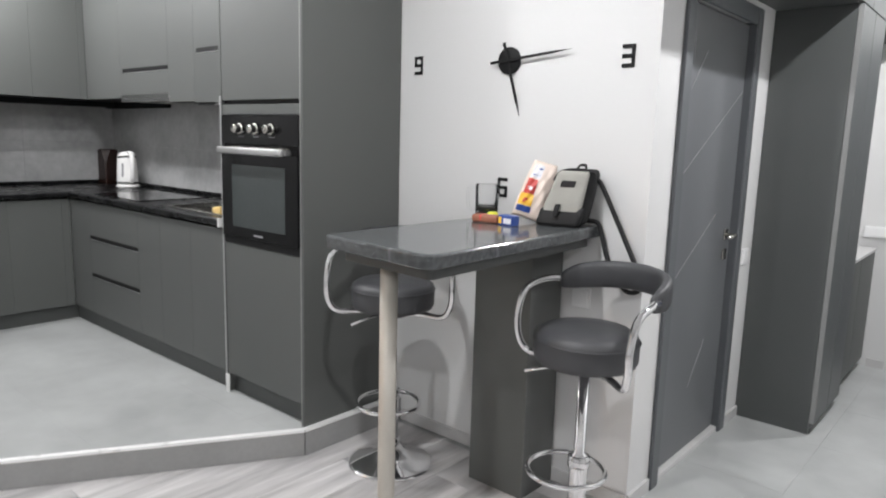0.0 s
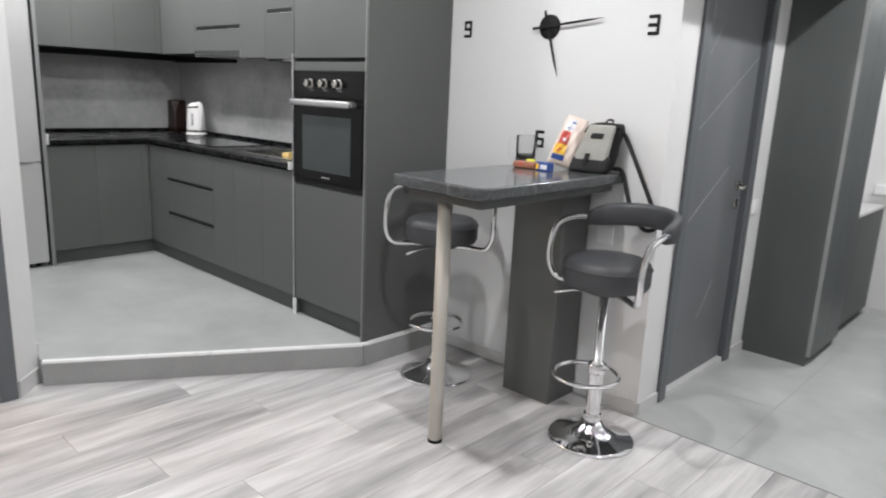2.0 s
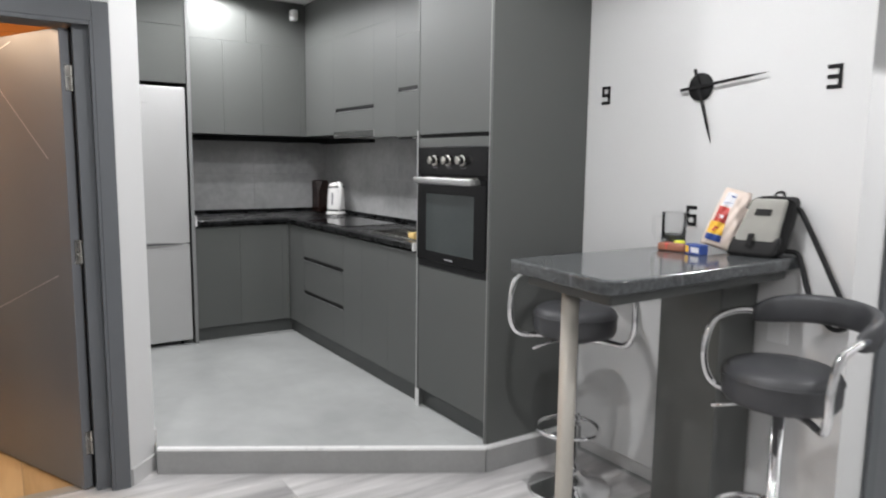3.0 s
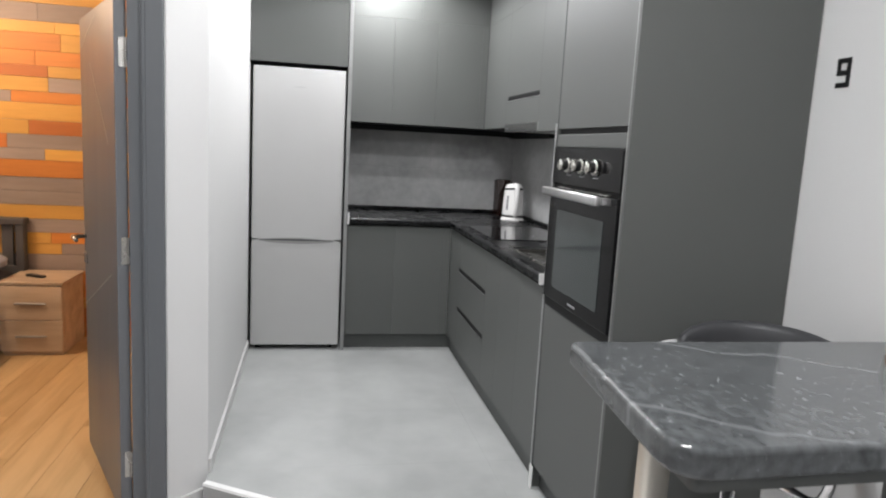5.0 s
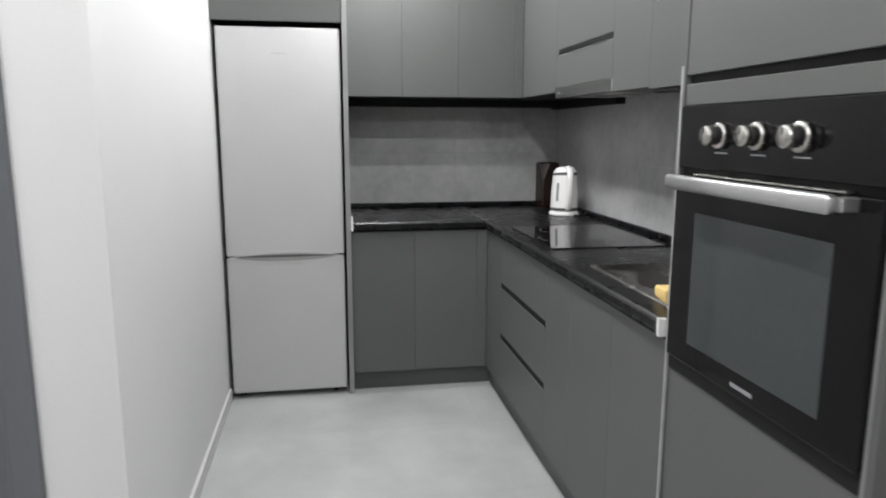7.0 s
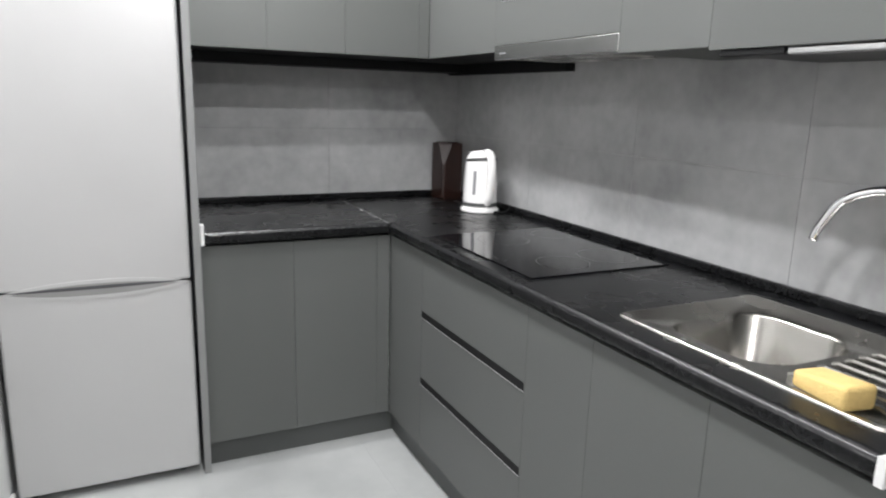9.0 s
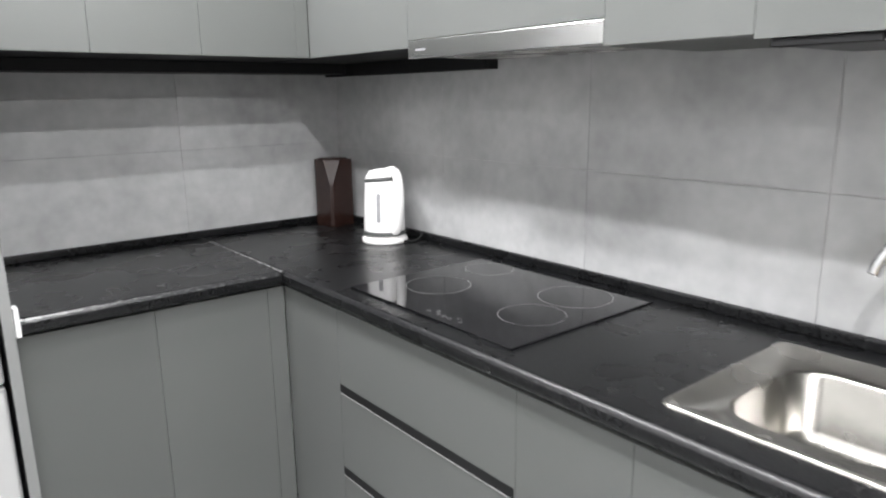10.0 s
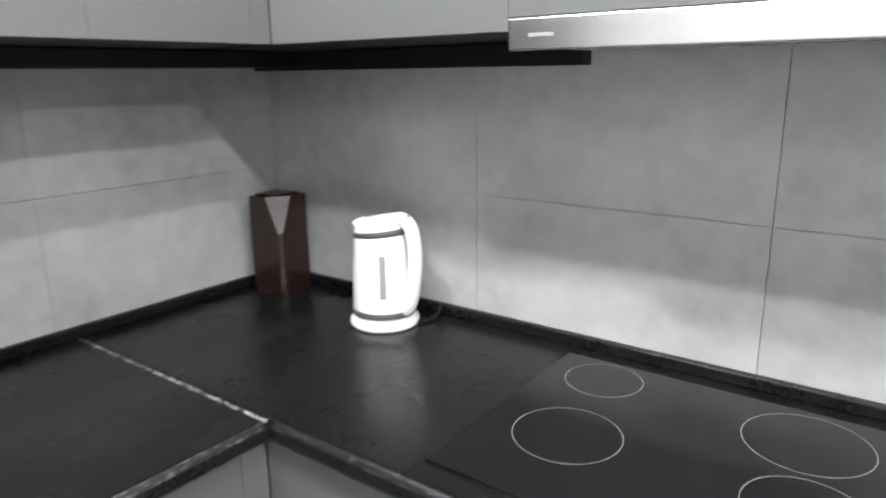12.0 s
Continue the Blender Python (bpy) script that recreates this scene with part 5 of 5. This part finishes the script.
for z0, z1 in ((0.03, 0.232), (0.238, 0.455)):
    dr = part("drawer_front", box(0.196, 0.212, -0.183, 0.183, z0, z1, 0.002, 1), M_STAND, ns)
    part("handle", box(0.212, 0.232, -0.09, 0.09, (z0 + z1) / 2 - 0.005, (z0 + z1) / 2 + 0.005, 0.002), M_EDGE, dr, "slim metal bar handle")
part("plinth", box(-0.19, 0.19, -0.175, 0.175, 0, 0.02), M_STAND, ns)
rm = thing("remote_control", "black remote control on the nightstand", "remote control", (-5.12, -0.80, 0.4852), 60)
part("case", box(-0.07, 0.07, -0.021, 0.021, 0, 0.016, 0.005, 2), M_REMOTE, rm, "", True)
part("keys", box(-0.05, 0.03, -0.013, 0.013, 0.016, 0.0175), M_FRIDGE_D, rm)

bed = thing("bed", "dark grey wooden bed with grey bedding", "bed", (-4.4, -1.76, 0))
for py in (-0.80, 0.77):
    part("post", box(-0.98, -0.91, py, py + 0.05, 0, 0.83, 0.004), M_BED, bed)
part("top_rail", box(-0.99, -0.90, -0.81, 0.83, 0.80, 0.845, 0.006), M_BED, bed)
part("mid_rail", box(-0.965, -0.925, -0.75, 0.77, 0.45, 0.52, 0.004), M_BED, bed)
for i in range(9):
    sy = -0.70 + i * 0.172
    part("slat", box(-0.955, -0.935, sy, sy + 0.07, 0.50, 0.81, 0.003), M_BED, bed)
part("side_rail", box(-0.91, 1.0, 0.775, 0.80, 0.20, 0.34, 0.004), M_BED, bed)
part("side_rail", box(-0.91, 1.0, -0.79, -0.765, 0.20, 0.34, 0.004), M_BED, bed)
part("foot_board", box(1.0, 1.05, -0.80, 0.82, 0, 0.45, 0.005), M_BED, bed)
mt = thing("mattress", "grey mattress with fitted sheet on the bed", "mattress", (-4.4, -1.76, 0.30))
part("mattress_body", box(-0.90, 0.98, -0.75, 0.765, 0, 0.20, 0.05, 4), M_SHEET, mt, "", True)
pw = thing("pillow", "pale grey crumpled pillow on the bed", "pillow", (-5.05, -1.28, 0.50), 0)
bm = bmesh.new()
bmesh.ops.create_icosphere(bm, subdivisions=4, radius=1.0)
for v in bm.verts:
    c = v.co.copy()
    f = lambda q: math.copysign(abs(q) ** 0.6, q)
    w = 1 + 0.10 * noise.noise(c * 3.0)
    v.co = Vector((f(c.x) * 0.20 * w, f(c.y) * 0.31 * w, 0.075 + 0.075 * c.z * (1.15 - 0.5 * (c.x * c.x + c.y * c.y)) * w))
part("pillow_body", bm, M_PILLOW, pw, "", True)

# recessed ceiling spots; those of living room and passage are added, unseen
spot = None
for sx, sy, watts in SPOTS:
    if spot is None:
        spot = thing("ceiling_spot", "small round recessed ceiling spot, switched on, added where unseen", "ceiling light", (sx, sy, CEIL), 0, "ceiling spots")
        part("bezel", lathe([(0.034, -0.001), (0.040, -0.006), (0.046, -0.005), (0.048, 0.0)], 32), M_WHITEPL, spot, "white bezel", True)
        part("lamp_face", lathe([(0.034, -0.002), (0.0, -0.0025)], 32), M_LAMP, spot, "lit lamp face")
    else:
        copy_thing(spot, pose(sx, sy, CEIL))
al = thing("motion_sensor", "small white motion sensor under the ceiling", "sensor", (-4.838, 1.995, 2.50))
part("case", box(-0.044, 0.02, -0.025, 0.025, -0.04, 0.04, 0.012, 3), M_WHITEPL, al, "", True)
part("lens", box(0.018, 0.026, -0.018, 0.018, -0.03, 0.005, 0.006, 3), M_KETTLE, al, "", True)

# ---- pieces of walls and floors ----
# splashback tiles
xs = [-5.3185, -4.65, -4.05, -3.45, -2.85, -2.832]
sp_n = thing("splashback", "grey concrete-look splashback tiles", "splashback", kind=W)
part("grout_bed", box(-5.32, -2.832, 2.444, 2.4485, 0.95, 1.62), M_GROUT, sp_n)
tile_a = 0.0006
for a, b in zip(xs, xs[1:]):
    for z0, z1 in ((0.96, 1.288), (1.288, 1.63)):
        part("tile", box(a + tile_a, b - tile_a, 2.4425, 2.4462, z0 + tile_a, z1 - tile_a), M_SPLASH, sp_n)
part("grout_bed", box(-5.3295, -5.3235, 1.19, 2.44, 0.95, 1.62), M_GROUT, sp_n)
for a, b in ((1.19, 1.815), (1.815, 2.4425)):
    for z0, z1 in ((0.96, 1.308), (1.308, 1.63)):
        part("tile", box(-5.3245, -5.318, a + tile_a, b - tile_a, z0 + tile_a, z1 - tile_a), M_SPLASH, sp_n)

# coloured boards on the bedroom wall
rng = random.Random(5)
z, h, count = 0.0, 0.098, 0
boards = thing("board_wall", "wall of orange, yellow and grey pine boards", "wall panelling", kind=W)
pick = [0, 1, 1, 0, 1, 3, 1, 0, 3, 2, 1]
while z < CEIL - 0.02:
    y = -3.3 - rng.random() * 0.6
    hh = rng.choice((0.075, 0.095, 0.095, 0.115))
    hh = min(hh, CEIL - z)
    while y < 0.45:
        ln = rng.uniform(0.55, 1.15)
        a, b = max(y, -3.3), min(y + ln, 0.45)
        if b - a > 0.03:
            part("board", box(-5.43, -5.405 + rng.random() * 0.006, a + 0.001, b - 0.001, z + 0.001, z + hh - 0.001), M_WOODS[rng.choice(pick)], boards)
        y += ln
    z += hh

# laminate boards, laid along y
PW, PL = 0.192, 1.285
me = to_mesh("plank", box(-PW / 2 + 0.0006, PW / 2 - 0.0006, -PL / 2 + 0.0006, PL / 2 - 0.0006, -0.006, 0.0, 0.0008, 1), M_PLANK)
i, x = 0, -2.99 + PW / 2
while x < 3.2:
    off = (i * 0.43) % 1.0 * PL
    y = -3.0 - off + PL / 2
    while y - PL / 2 < 2.40:
        lo, hi = max(y - PL / 2, -3.0), min(y + PL / 2, 2.405)
        if hi - lo > PL - 0.001:
            p = new("plank", me)
            p.location, p.parent = (x, y, 0), floor
        elif hi - lo > 0.02:
            p = new("plank", to_mesh("plank", box(-PW / 2 + 0.0006, PW / 2 - 0.0006, lo - y + 0.0006, hi - y - 0.0006, -0.006, 0.0, 0.0008, 1), M_PLANK))
            p.location, p.parent = (x, y, 0), floor
        y += PL
    x += PW
    i += 1
# bedroom boards, laid along x
me = to_mesh("plank", box(-PL / 2 + 0.0006, PL / 2 - 0.0006, -PW / 2 + 0.0006, PW / 2 - 0.0006, -0.006, 0.0, 0.0008, 1), M_OAK)
i, y = 0, 0.45 - PW / 2
while y > -2.6:
    x = -5.43 + PL / 2 - (i * 0.37) % 1.0 * PL
    while x - PL / 2 < -2.99:
        lo, hi = max(x - PL / 2, -5.43), min(x + PL / 2, -2.99)
        if hi - lo > 0.02:
            mesh = me if hi - lo > PL - 0.001 else to_mesh("plank", box(lo - x + 0.0006, hi - x - 0.0006, -PW / 2 + 0.0006, PW / 2 - 0.0006, -0.006, 0.0, 0.0008, 1), M_OAK)
            p = new("plank", mesh)
            p.location, p.parent = (x, y, 0), floor_bedroom
        x += PL
    y -= PW
    i += 1
# kitchen floor tiles, cut along the slanted step
KPOLY = [(-5.32, 0.578), (-2.967, 0.592), (-2.197, 1.862), (-2.187, 2.44), (-5.32, 2.44)]
TS = 0.60
for i in range(6):
    for j in range(4):
        x0, y0 = -5.45 + i * TS, 0.55 + j * TS
        poly = clip([(x0 + 0.0002, y0 + 0.0002), (x0 + TS - 0.0002, y0 + 0.0002), (x0 + TS - 0.0002, y0 + TS - 0.0002), (x0 + 0.0002, y0 + TS - 0.0002)], KPOLY)
        if poly:
            part("tile", prism(poly, KF - 0.0014, KF), M_KTILE, floor_kitchen)
# passage floor tiles
for i in range(4):
    for j in range(6):
        x0, y0 = -1.10 + i * TS, 2.41 + j * TS
        x1, y1 = min(x0 + TS, 3.2), min(y0 + TS, 5.2)
        if y1 - y0 > 0.05:
            part("tile", box(x0 + 0.0004, x1 - 0.0004, y0 + 0.0004, y1 - 0.0004, -0.006, 0.001), M_KTILE, floor)
